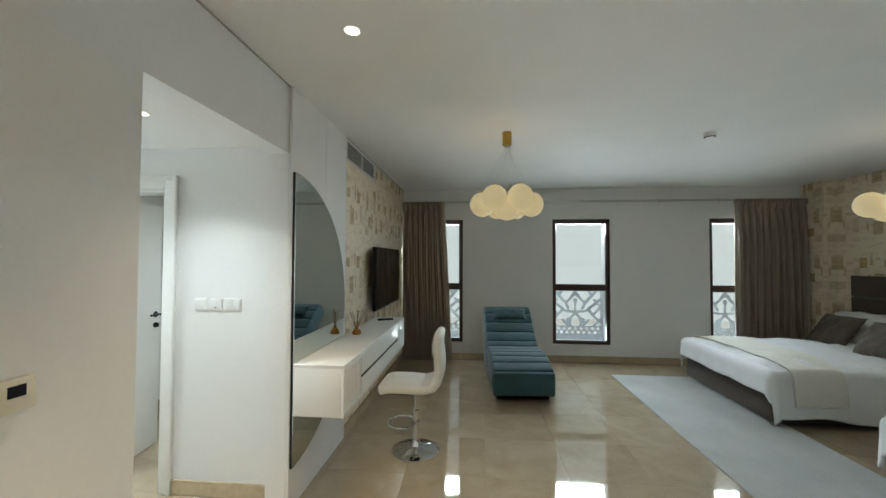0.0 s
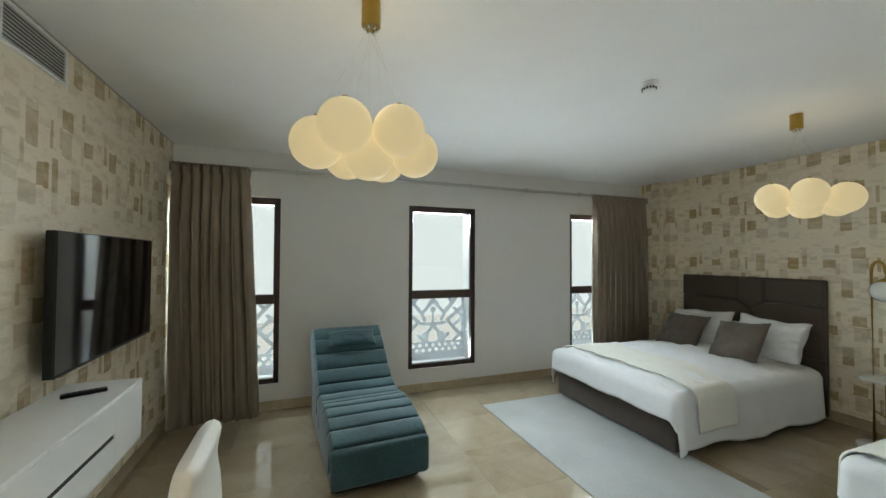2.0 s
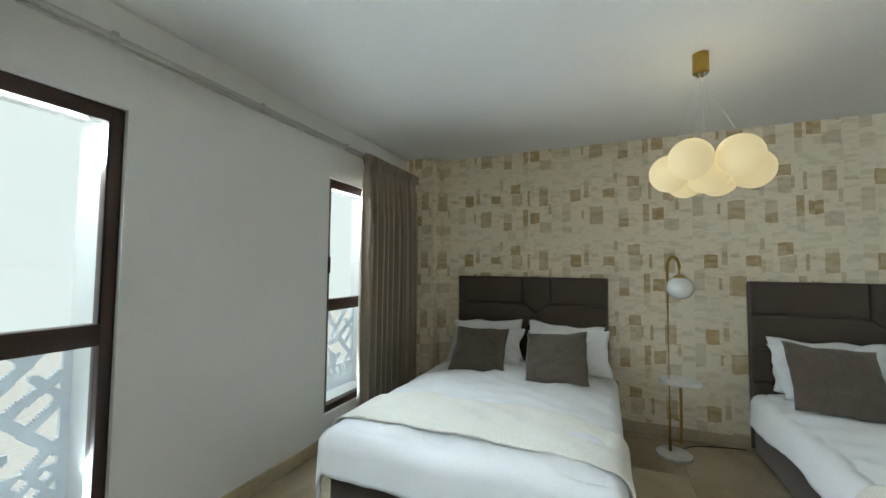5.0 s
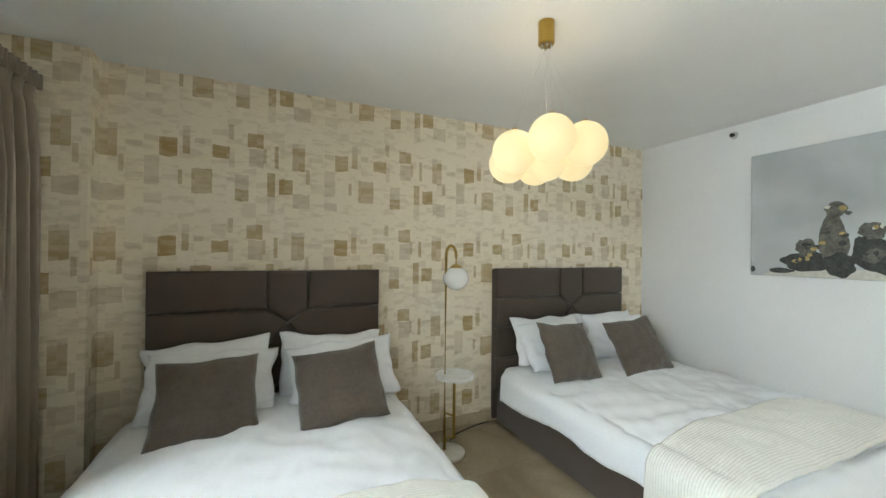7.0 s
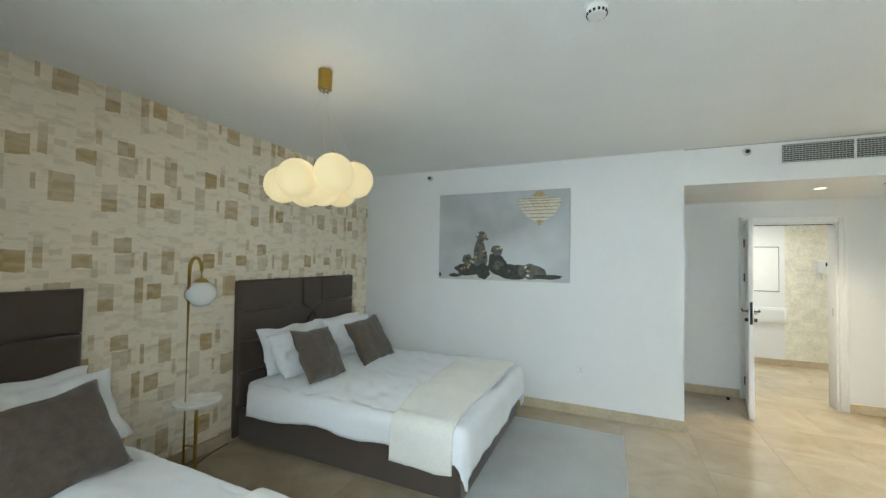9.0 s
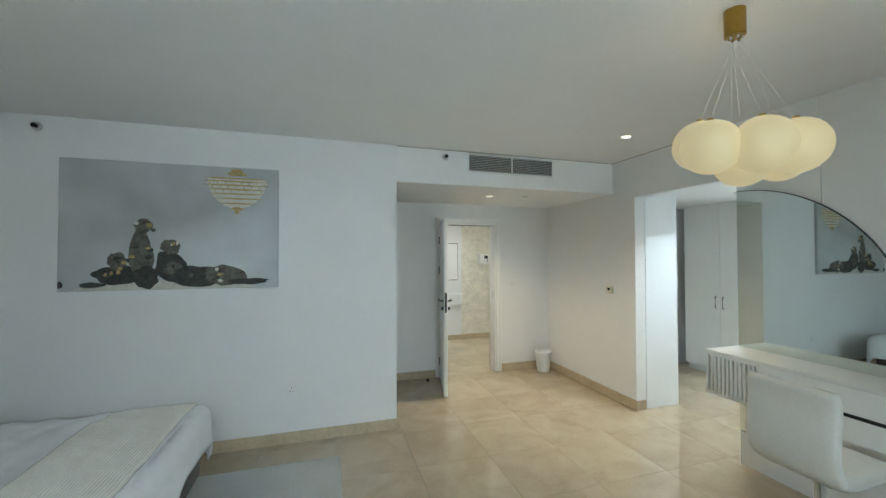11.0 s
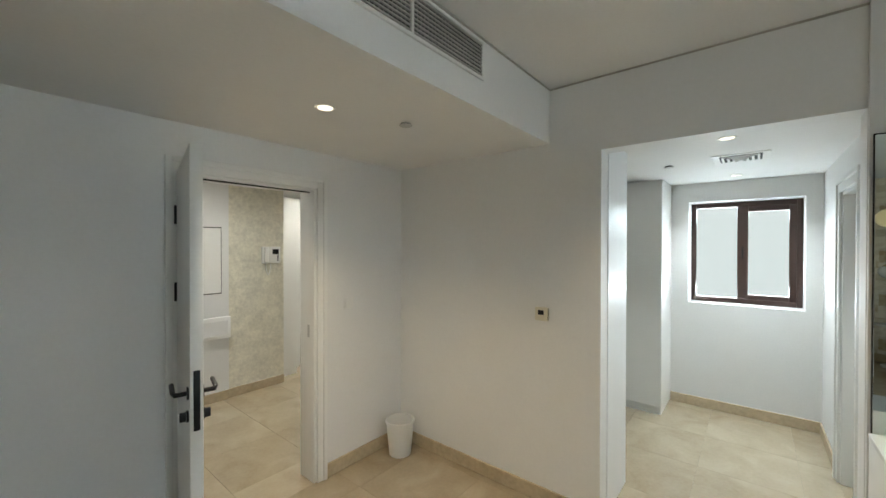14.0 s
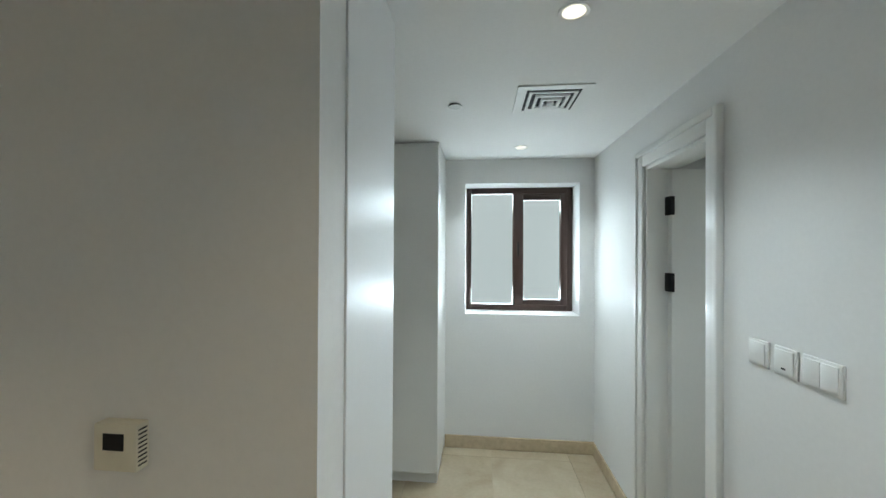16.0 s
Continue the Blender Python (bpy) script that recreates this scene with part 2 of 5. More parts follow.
def glass_material():
    m = bpy.data.materials.new("window_glass")
    m.use_nodes = True
    nt = m.node_tree
    tr = nt.nodes.new("ShaderNodeBsdfTransparent")
    tr.inputs[0].default_value = (0.96, 0.98, 0.98, 1)
    gl = nt.nodes.new("ShaderNodeBsdfGlossy")
    gl.inputs["Roughness"].default_value = 0.01
    lw = nt.nodes.new("ShaderNodeLayerWeight")
    facing = math_node(nt, "ADD", math_node(nt, "MULTIPLY", math_node(nt, "POWER", lw.outputs["Facing"], 5.0), 0.7), 0.03)
    mx = nt.nodes.new("ShaderNodeMixShader")
    nt.links.new(facing, mx.inputs[0])
    nt.links.new(tr.outputs[0], mx.inputs[1])
    nt.links.new(gl.outputs[0], mx.inputs[2])
    nt.links.new(mx.outputs[0], nt.nodes["Material Output"].inputs["Surface"])
    return m


PAINT = material("white_wall_paint", (0.78, 0.78, 0.77), 0.55, vary=0.02, bump=0.06, bump_scale=260)
CEIL = material("white_ceiling_paint", (0.80, 0.80, 0.79), 0.7, vary=0.02, bump=0.05, bump_scale=200)
LACQUER = material("white_lacquer", (0.82, 0.82, 0.80), 0.36, vary=0.015, coat=0.15)
GLOSS = material("gloss_white_panel", (0.84, 0.85, 0.86), 0.36, vary=0.01)
STONE = marble_material()
GROUT = material("grout", (0.34, 0.28, 0.19), 0.8)
SKIRT = material("stone_skirting", (0.50, 0.41, 0.28), 0.25, vary=0.12, fine=30, coarse=5)
PAPER = wallpaper_material()
TEXTURED = material("textured_plaster_paper", (0.74, 0.71, 0.60), 0.6, vary=0.14, fine=26, coarse=9, bump=0.6, bump_scale=45)
BROWN_FRAME = material("dark_brown_aluminium", (0.050, 0.028, 0.022), 0.35, metal=0.3, vary=0.1)
GLASS = glass_material()
BLACK = material("black_metal", (0.015, 0.015, 0.016), 0.35, metal=0.6)
SCREEN = material("tv_screen_glass", (0.006, 0.006, 0.008), 0.06, vary=0.05, coat=0.6)
BRASS = material("brushed_brass", (0.42, 0.28, 0.07), 0.28, metal=1.0, vary=0.08)
CHROME = material("chrome", (0.72, 0.73, 0.74), 0.06, metal=1.0, vary=0.02)
STEEL = material("satin_steel", (0.55, 0.55, 0.53), 0.3, metal=1.0, vary=0.04)
LEATHER = material("white_leatherette", (0.74, 0.72, 0.66), 0.42, vary=0.04, bump=0.15, bump_scale=300)
TEAL = material("teal_velvet", (0.024, 0.074, 0.088), 0.75, vary=0.25, fine=40, coarse=4, bump=0.2, bump_scale=180, sheen=0.25)
BED_FABRIC = material("dark_taupe_upholstery", (0.070, 0.050, 0.037), 0.8, vary=0.12, fine=220, coarse=6, bump=0.25, bump_scale=420, sheen=0.2)
LINEN = material("white_cotton", (0.82, 0.83, 0.85), 0.85, vary=0.02, bump=1.0, bump_scale=11)
KNIT = knit_material()
CUSHION = material("taupe_velvet", (0.092, 0.071, 0.052), 0.85, vary=0.16, fine=50, coarse=9, bump=0.3, bump_scale=90, sheen=0.25)
CURTAIN = material("taupe_curtain_cloth", (0.29, 0.235, 0.178), 0.5, vary=0.08, fine=200, coarse=4, bump=0.15, bump_scale=300, sheen=0.05)
RUG = material("pale_grey_rug", (0.44, 0.45, 0.44), 0.95, vary=0.12, fine=90, coarse=2.2, bump=0.4, bump_scale=250)
MARBLE_TOP = material("white_marble", (0.74, 0.72, 0.68), 0.15, vary=0.12, fine=12, coarse=4)
PLASTIC = material("white_plastic", (0.78, 0.78, 0.76), 0.35, vary=0.02)
CREAM_PLASTIC = material("cream_plastic", (0.70, 0.66, 0.54), 0.4, vary=0.02)
# near-black: painted shade inside gaps, slots and vents; also dark plastic and rubber
DARK = material("dark_shade_and_trim", (0.02, 0.02, 0.02), 0.8)
MIRROR = mirror_material()
PEARL = emitter("glowing_globe", (1.0, 0.80, 0.45), 0.42)
OPAL = material("opal_glass", (0.84, 0.83, 0.80), 0.12, vary=0.02, coat=0.5)
LAMP_DISC = emitter("downlight_lens", (1.0, 0.88, 0.68), 3.0)
LATTICE = material("white_carved_screen", (0.78, 0.83, 0.89), 0.8, vary=0.05)
AMBER = material("amber_oil", (0.45, 0.20, 0.03), 0.08, vary=0.1, coat=0.6)
REED = material("natural_reed", (0.30, 0.16, 0.08), 0.8, vary=0.2)
CORD = material("clear_cord", (0.60, 0.59, 0.55), 0.3)
LOUVRE = material("grey_louvre", (0.46, 0.45, 0.42), 0.5, vary=0.05)
GROUND = material("pale_paving", (0.48, 0.47, 0.45), 0.9, vary=0.15)

# ---- building blocks ----


def box_into(bm, x0, x1, y0, y1, z0, z1):
    vs = [bm.verts.new((x, y, z)) for x in (x0, x1) for y in (y0, y1) for z in (z0, z1)]
    for f in ((0, 1, 3, 2), (4, 6, 7, 5), (0, 4, 5, 1), (2, 3, 7, 6), (0, 2, 6, 4), (1, 5, 7, 3)):
        bm.faces.new([vs[i] for i in f])
    return vs


def box_bm(x0, x1, y0, y1, z0, z1, bevel=0.0, seg=2):
    bm = bmesh.new()
    box_into(bm, min(x0, x1), max(x0, x1), min(y0, y1), max(y0, y1), min(z0, z1), max(z0, z1))
    if bevel:
        bmesh.ops.bevel(bm, geom=bm.edges[:], offset=bevel, segments=seg, profile=0.5, affect="EDGES", clamp_overlap=True)
    return bm


def lathe_bm(profile, seg=32, center=(0, 0, 0)):
    """A turned shape round z from (radius, height) pairs."""
    bm = bmesh.new()
    rings = []
    for r, z in profile:
        if r < 1e-6:
            rings.append([bm.verts.new((center[0], center[1], center[2] + z))])
        else:
            rings.append([bm.verts.new((center[0] + r * math.cos(2 * math.pi * i / seg), center[1] + r * math.sin(2 * math.pi * i / seg), center[2] + z)) for i in range(seg)])
    for a, b in zip(rings, rings[1:]):
        for i in range(seg):
            j = (i + 1) % seg
            if len(a) == 1 and len(b) > 1:
                bm.faces.new((a[0], b[i], b[j]))
            elif len(b) == 1 and len(a) > 1:
                bm.faces.new((a[i], b[0], a[j]))
            elif len(a) > 1:
                bm.faces.new((a[i], b[i], b[j], a[j]))
    bmesh.ops.recalc_face_normals(bm, faces=bm.faces[:])
    return bm


def tube_bm(points, r, seg=10):
    """A round bar along a line of points."""
    bm = bmesh.new()
    pts = [Vector(p) for p in points]
    rings = []
    for i, p in enumerate(pts):
        d = (pts[min(i + 1, len(pts) - 1)] - pts[max(i - 1, 0)]).normalized()
        q = d.to_track_quat("Z", "Y")
        rings.append([bm.verts.new(p + q @ Vector((r * math.cos(2 * math.pi * k / seg), r * math.sin(2 * math.pi * k / seg), 0))) for k in range(seg)])
    for a, b in zip(rings, rings[1:]):
        for k in range(seg):
            bm.faces.new((a[k], a[(k + 1) % seg], b[(k + 1) % seg], b[k]))
    bm.faces.new(rings[0][::-1])
    bm.faces.new(rings[-1])
    bmesh.ops.recalc_face_normals(bm, faces=bm.faces[:])
    return bm


def grid_bm(fn, nu, nv):
    bm = bmesh.new()
    vs = [[bm.verts.new(fn(i / nu, j / nv)) for j in range(nv + 1)] for i in range(nu + 1)]
    for i in range(nu):
        for j in range(nv):
            bm.faces.new((vs[i][j], vs[i + 1][j], vs[i + 1][j + 1], vs[i][j + 1]))
    return bm


def poly_bm(points, axis, level, depth, bevel=0.0):
    """A flat outline given in two coordinates, lifted along the axis from level by depth."""
    bm = bmesh.new()

    def place(a, b, c):
        return (c, a, b) if axis == "x" else (a, c, b) if axis == "y" else (a, b, c)

    low = [bm.verts.new(place(a, b, level)) for a, b in points]
    high = [bm.verts.new(place(a, b, level + depth)) for a, b in points]
    n = len(points)
    bm.faces.new(low)
    top = bm.faces.new(high[::-1])
    for i in range(n):
        bm.faces.new((low[i], high[i], high[(i + 1) % n], low[(i + 1) % n]))
    bmesh.ops.recalc_face_normals(bm, faces=bm.faces[:])
    if bevel:
        bmesh.ops.bevel(bm, geom=list(top.edges), offset=bevel, segments=3, profile=0.6, affect="EDGES", clamp_overlap=True)
    return bm


def finish(bm, name, mat, smooth=False, angle=40):
    me = bpy.data.meshes.new(name)
    bm.to_mesh(me)
    bm.free()
    me.materials.append(mat)
    if smooth:
        me.polygons.foreach_set("use_smooth", [True] * len(me.polygons))
        if angle:
            me.set_sharp_from_angle(angle=radians(angle))
    return me


def part(name, bm, mat, parent, label="", smooth=True, angle=40, pose_at=None):
    ob = new(name, finish(bm, name, mat, smooth, angle))
    ob.parent = parent
    if pose_at is not None:
        ob.matrix_basis = pose_at
    return tagged(ob, label)


def thing(name, label, category, at=None, group="", kind=""):
    """An empty at the foot of a thing, to hold its parts."""
    ob = new(name)
    ob.empty_display_size = 0.1
    if at is not None:
        ob.matrix_basis = at
    return tagged(ob, label, category, group, kind)


def single(name, bm, mat, label, category, group="", kind="", smooth=True, angle=40, at=None):
    ob = new(name, finish(bm, name, mat, smooth, angle))
    if at is not None:
        ob.matrix_basis = at
    return tagged(ob, label, category, group, kind)


def structure(name, bm, mat, label, category="wall", smooth=False):
    return single(name, bm, mat, label, category, kind="structure", smooth=smooth)


def wall_bm(axis, u0, u1, t0, t1, z0, z1, holes=()):
    """A wall along x or y with openings (u0, u1, z0, z1) cut through it."""
    us = sorted({u0, u1, *[h[0] for h in holes], *[h[1] for h in holes]})
    bm = bmesh.new()
    for a, b in zip(us, us[1:]):
        mid = (a + b) / 2
        cuts = sorted((h[2], h[3]) for h in holes if h[0] < mid < h[1])
        level = z0
        for lo, hi in [*cuts, (z1, z1)]:
            if lo > level + 1e-4:
                if axis == "x":
                    box_into(bm, a, b, t0, t1, level, lo)
                else:
                    box_into(bm, t0, t1, a, b, level, lo)
            level = hi
    return bm

# ---- large structure ----
XW, XE, YS, YN, ZC, ZL = -0.84, 5.325, 1.85, 7.0, 2.70, 2.35
WIN_Z = (0.27, 2.22)
structure("wall_north", wall_bm("x", -0.99, 5.5, YN, 7.42, 0, 2.8, [(a, b, *WIN_Z) for a, b in WINDOW_X]), PAINT, "white painted window wall with three tall openings")
structure("wall_west", wall_bm("y", 0.30, 4.25, -0.97, XW, 0, ZC, [(2.175, 3.243, 0, 2.262)]), PAINT, "white painted wall with an open passage to the dressing room")
structure("wall_west_papered", wall_bm("y", 4.25, 7.0, -0.97, -0.828, 0, ZC), PAPER, "wall in cream and tan block-patterned wallpaper")
structure("wall_east", wall_bm("y", 1.65, 7.0, XE, 5.5, 0, ZC), PAPER, "bed wall in cream and tan block-patterned wallpaper")
structure("pier_east", box_bm(5.165, XE, 6.62, YN, 0, ZC), PAPER, "wallpapered corner pier")
structure("wall_south", wall_bm("x", 1.67, XE, 1.65, YS, 0, ZC), PAINT, "white painted wall behind the picture")
structure("wall_alcove_side", wall_bm("y", 0.30, 1.65, 1.67, 1.85, 0, ZC), PAINT, "white painted side wall of the door alcove")
structure("wall_alcove_back", wall_bm("x", XW, 1.67, 0.30, 0.48, 0, ZC, [(-0.005, 0.82, 0, 2.09)]), PAINT, "white painted wall with the bedroom doorway")
structure("ceiling", box_bm(-0.97, 5.5, YS, YN, ZC, 2.8), CEIL, "flat white plaster ceiling", "ceiling")
structure("bulkhead", box_bm(XW, 1.67, 0.48, YS, ZL, 2.8), CEIL, "dropped white plaster bulkhead over the door alcove", "ceiling")

# dressing room
structure("wall_dressing_north", wall_bm("x", -3.62, -0.97, 3.365, 3.52, 0, ZL, [(-2.37, -1.78, 0, 2.07)]), PAINT, "white painted wall with a bathroom doorway")
structure("wall_dressing_west", wall_bm("y", 0.9, 3.365, -3.62, -3.30, 0, ZL, [(2.34, 3.25, 1.09, 2.155)]), PAINT, "white painted end wall with a deep window opening")
structure("wall_dressing_south", wall_bm("x", -3.30, -0.97, 0.8, 0.95, 0, ZL), PAINT, "white painted wall")
structure("ceiling_dressing", box_bm(-3.62, -0.97, 0.8, 3.52, ZL, 2.5), CEIL, "white dropped ceiling", "ceiling")
structure("wall_bathroom", wall_bm("x", -3.2, -0.97, 5.3, 5.4, 0, ZL), PAINT, "white wall of the unlit bathroom")
structure("wall_bathroom_side", wall_bm("y", 3.52, 5.3, -3.3, -3.2, 0, ZL), PAINT, "white side wall of the unlit bathroom")
structure("ceiling_bathroom", box_bm(-3.3, -0.97, 3.52, 5.4, ZL, 2.5), CEIL, "white bathroom ceiling", "ceiling")

# hall beyond the bedroom door
structure("wall_hall", wall_bm("x", -0.87, 2.6, -1.78, -1.62, 0, 2.6), TEXTURED, "hall wall in cream textured plaster paper")
structure("wall_hall_panel", box_bm(-0.23, 2.5, -1.62, -1.60, 0, 2.6), PAINT, "smooth white panelling on the hall wall")
structure("wall_hall_east", wall_bm("y", -1.62, 0.30, 2.5, 2.6, 0, 2.6), PAINT, "white hall end wall")
structure("wall_hall_north", wall_bm("x", 1.85, 2.5, 0.2, 0.30, 0, 2.6), PAINT, "white hall wall")
structure("wall_passage_west", wall_bm("y", -4.0, 0.30, -2.9, -2.8, 0, 2.6), PAINT, "white passage wall")
structure("wall_passage_south", wall_bm("x", -2.8, -0.87, -4.0, -3.9, 0, 2.6), PAINT, "white passage end wall")
structure("wall_passage_east", wall_bm("y", -3.9, -1.78, -0.87, -0.77, 0, 2.6), PAINT, "white passage side wall")
structure("wall_hall_inner", wall_bm("x", -2.8, -0.97, 0.20, 0.30, 0, 2.6), PAINT, "white hall wall")
structure("ceiling_hall", box_bm(-2.9, 2.6, -4.0, 0.30, 2.6, 2.7), CEIL, "white hall ceiling", "ceiling")

# outdoors
structure("ground", box_bm(-400, 400, -400, 400, -6.2, -6.0), GROUND, "pale sunlit paving far below", "ground")


def skirting(name, x0, x1, y0, y1):
    structure(name, box_bm(x0, x1, y0, y1, 0.0, 0.10, 0.003, 1), SKIRT, "beige stone skirting", "baseboard")


skirting("baseboard_north", -0.82, 5.165, 6.985, 7.0)
skirting("baseboard_east", 5.31, 5.325, 1.865, 6.62)
skirting("baseboard_south", 1.67, 5.31, 1.85, 1.865)
skirting("baseboard_south_end", 1.655, 1.67, 0.495, 1.865)
skirting("baseboard_alcove_right", -0.825, -0.08, 0.48, 0.495)
skirting("baseboard_alcove_left", 0.897, 1.655, 0.48, 0.495)
skirting("baseboard_west", -0.84, -0.825, 0.48, 2.195)
skirting("baseboard_west_return", -0.955, -0.84, 2.18, 2.195)
skirting("baseboard_dressing_end", -3.30, -3.285, 2.18, 3.365)
skirting("baseboard_dressing_north", -1.70, -0.97, 3.35, 3.365)
skirting("baseboard_dressing_north_far", -3.285, -2.45, 3.35, 3.365)
skirting("baseboard_hall", -0.87, -0.23, -1.62, -1.605)
skirting("baseboard_hall_panel", -0.23, 2.5, -1.60, -1.585)
skirting("baseboard_papered", -0.828, -0.813, 4.25, 6.985)


def window(name, a, b, z0, z1, mullion, label, lattice=True):
    """A dark framed window over a fixed lower light, set in the wall along x."""
    w = thing(name, label, "window", pose(0, 7.06, 0), kind="structure")
    t = 0.055
    y0, y1 = -0.035, 0.035
    part("frame_left", box_bm(a, a + t, y0, y1, z0, z1, 0.004), BROWN_FRAME, w)
    part("frame_right", box_bm(b - t, b, y0, y1, z0, z1, 0.004), BROWN_FRAME, w)
    part("frame_head", box_bm(a + t, b - t, y0, y1, z1 - t - 0.02, z1, 0.004), BROWN_FRAME, w)
    part("frame_sill", box_bm(a + t, b - t, y0, y1, z0, z0 + t, 0.004), BROWN_FRAME, w)
    part("transom", box_bm(a + t, b - t, y0, y1, mullion - 0.05, mullion + 0.05, 0.004), BROWN_FRAME, w)
    for n, (lo, hi) in (("pane_lower", (z0 + t, mullion - 0.05)), ("pane_upper", (mullion + 0.05, z1 - t - 0.02))):
        g = part(n, box_bm(a + t, b - t, -0.004, 0.004, lo, hi), GLASS, w, "clear window glass", smooth=False)
        g.visible_shadow = False
    part("gasket", box_bm(b - t - 0.008, b - t, y0 + 0.004, y0 + 0.012, mullion + 0.05, z1 - t - 0.02), BLACK, w)
    part("handle", box_bm(a + 0.012, a + 0.034, y0 - 0.03, y0, 1.42, 1.56, 0.006), BLACK, w, "dark window handle")
    return w


for k, (a, b) in enumerate(WINDOW_X):
    window("window_%d" % (k + 1), a, b, *WIN_Z, 1.15, "tall dark brown framed window over a fixed lower light")


def fret_solid(x, z):
    """Whether the carved screen is solid at a place: x from its middle, z above its foot."""
    x = abs(x)
    if x > 0.40 or z > 0.79:
        return True
    if z < 0.23:
        for row, off in ((0.185, 0.0), (0.125, 0.045)):
            k = (x - off) / 0.09
            if abs(k - round(k)) * 0.09 + abs(z - row) < 0.030:
                return False
        return True

    def near(ax, az, bx, bz, w):
        dx, dz = bx - ax, bz - az
        f = max(0.0, min(1.0, ((x - ax) * dx + (z - az) * dz) / (dx * dx + dz * dz)))
        return math.hypot(x - ax - f * dx, z - az - f * dz) < w

    if math.hypot(x, z - 0.645) < 0.036 or abs(math.hypot(x - 0.105, z - 0.315) - 0.034) < 0.013:
        return True
    for bar in ((0.0, 0.76, 0.155, 0.60, 0.016), (0.155, 0.60, 0.12, 0.52, 0.016), (0.0, 0.62, 0.0, 0.44, 0.013), (0.0, 0.455, 0.17, 0.47, 0.015),
                (0.0, 0.44, 0.10, 0.33, 0.015), (0.10, 0.30, 0.07, 0.22, 0.013), (0.155, 0.60, 0.32, 0.79, 0.018), (0.20, 0.50, 0.40, 0.66, 0.017),
                (0.20, 0.50, 0.28, 0.41, 0.017), (0.28, 0.41, 0.40, 0.53, 0.015), (0.28, 0.41, 0.40, 0.29, 0.017), (0.12, 0.235, 0.21, 0.32, 0.015),
                (0.30, 0.66, 0.40, 0.55, 0.013), (0.22, 0.79, 0.28, 0.73, 0.015), (0.0, 0.79, 0.06, 0.73, 0.013), (0.30, 0.235, 0.40, 0.33, 0.014)):
        if near(*bar[:4], bar[4] * 1.35):
            return True
    return False


def fretwork_mesh():
    """The screen cut as a plate of small cells, 24 mm thick, its openings with real edges."""
    step, w, h = 0.0092, 0.875, 0.83
    nx, nz = round(w / step), round(h / step)
    solid = [[fret_solid((i + 0.5) * w / nx - w / 2, (j + 0.5) * h / nz) for j in range(nz)] for i in range(nx)]
    bm = bmesh.new()
    cache = {}

    def vert(i, j, k):
        if (i, j, k) not in cache:
            cache[(i, j, k)] = bm.verts.new((i * w / nx - w / 2, 0.024 * k, j * h / nz))
        return cache[(i, j, k)]

    for i in range(nx):
        for j in range(nz):
            if not solid[i][j]:
                continue
            bm.faces.new([vert(i, j, 0), vert(i + 1, j, 0), vert(i + 1, j + 1, 0), vert(i, j + 1, 0)])
            bm.faces.new([vert(i, j, 1), vert(i, j + 1, 1), vert(i + 1, j + 1, 1), vert(i + 1, j, 1)])
            for di, dj, a, b in ((-1, 0, (0, 0), (0, 1)), (1, 0, (1, 1), (1, 0)), (0, -1, (1, 0), (0, 0)), (0, 1, (0, 1), (1, 1))):
                p, q = i + di, j + dj
                if not (0 <= p < nx and 0 <= q < nz and solid[p][q]):
                    bm.faces.new([vert(i + a[0], j + a[1], 0), vert(i + b[0], j + b[1], 0), vert(i + b[0], j + b[1], 1), vert(i + a[0], j + a[1], 1)])
    return finish(bm, "fretwork", LATTICE)


_fret = fretwork_mesh()
for a, b in WINDOW_X:
    _s = thing("lattice_screen", "white carved lattice balustrade outside the window", "lattice", pose((a + b) / 2, 7.37, 0.27), group="carved screens outside the windows")
    new("fretwork", _fret).parent = _s
    part("top_rail", box_bm(-0.435, 0.435, -0.012, 0.036, 0.83, 0.86, 0.003), LATTICE, _s)

# dressing room window, two lights
_w = thing("window_4", "brown framed casement window with frosted light", "window", pose(-3.56, 0, 0), kind="structure")
for n, y0, y1, z0, z1 in (("frame_left", 2.34, 2.385, 1.09, 2.155), ("frame_right", 3.205, 3.25, 1.09, 2.155), ("frame_head", 2.385, 3.205, 2.105, 2.155), ("frame_sill", 2.385, 3.205, 1.09, 1.14), ("mullion", 2.745, 2.835, 1.14, 2.105), ("sash_right", 3.15, 3.205, 1.14, 2.105), ("sash_head", 2.835, 3.15, 2.05, 2.105), ("sash_sill", 2.835, 3.15, 1.14, 1.185)):
    part(n, box_bm(-0.03, 0.03, y0, y1, z0, z1, 0.004), BROWN_FRAME, _w)
for n, y0, y1, z0, z1 in (("pane_left", 2.385, 2.745, 1.14, 2.105), ("pane_right", 2.835, 3.15, 1.185, 2.05)):
    _g = part(n, box_bm(-0.004, 0.004, y0, y1, z0, z1), GLASS, _w, smooth=False)
    _g.visible_shadow = False
part("handle", box_bm(0.03, 0.055, 2.78, 2.80, 1.56, 1.68, 0.005), BLACK, _w, "black window handle")


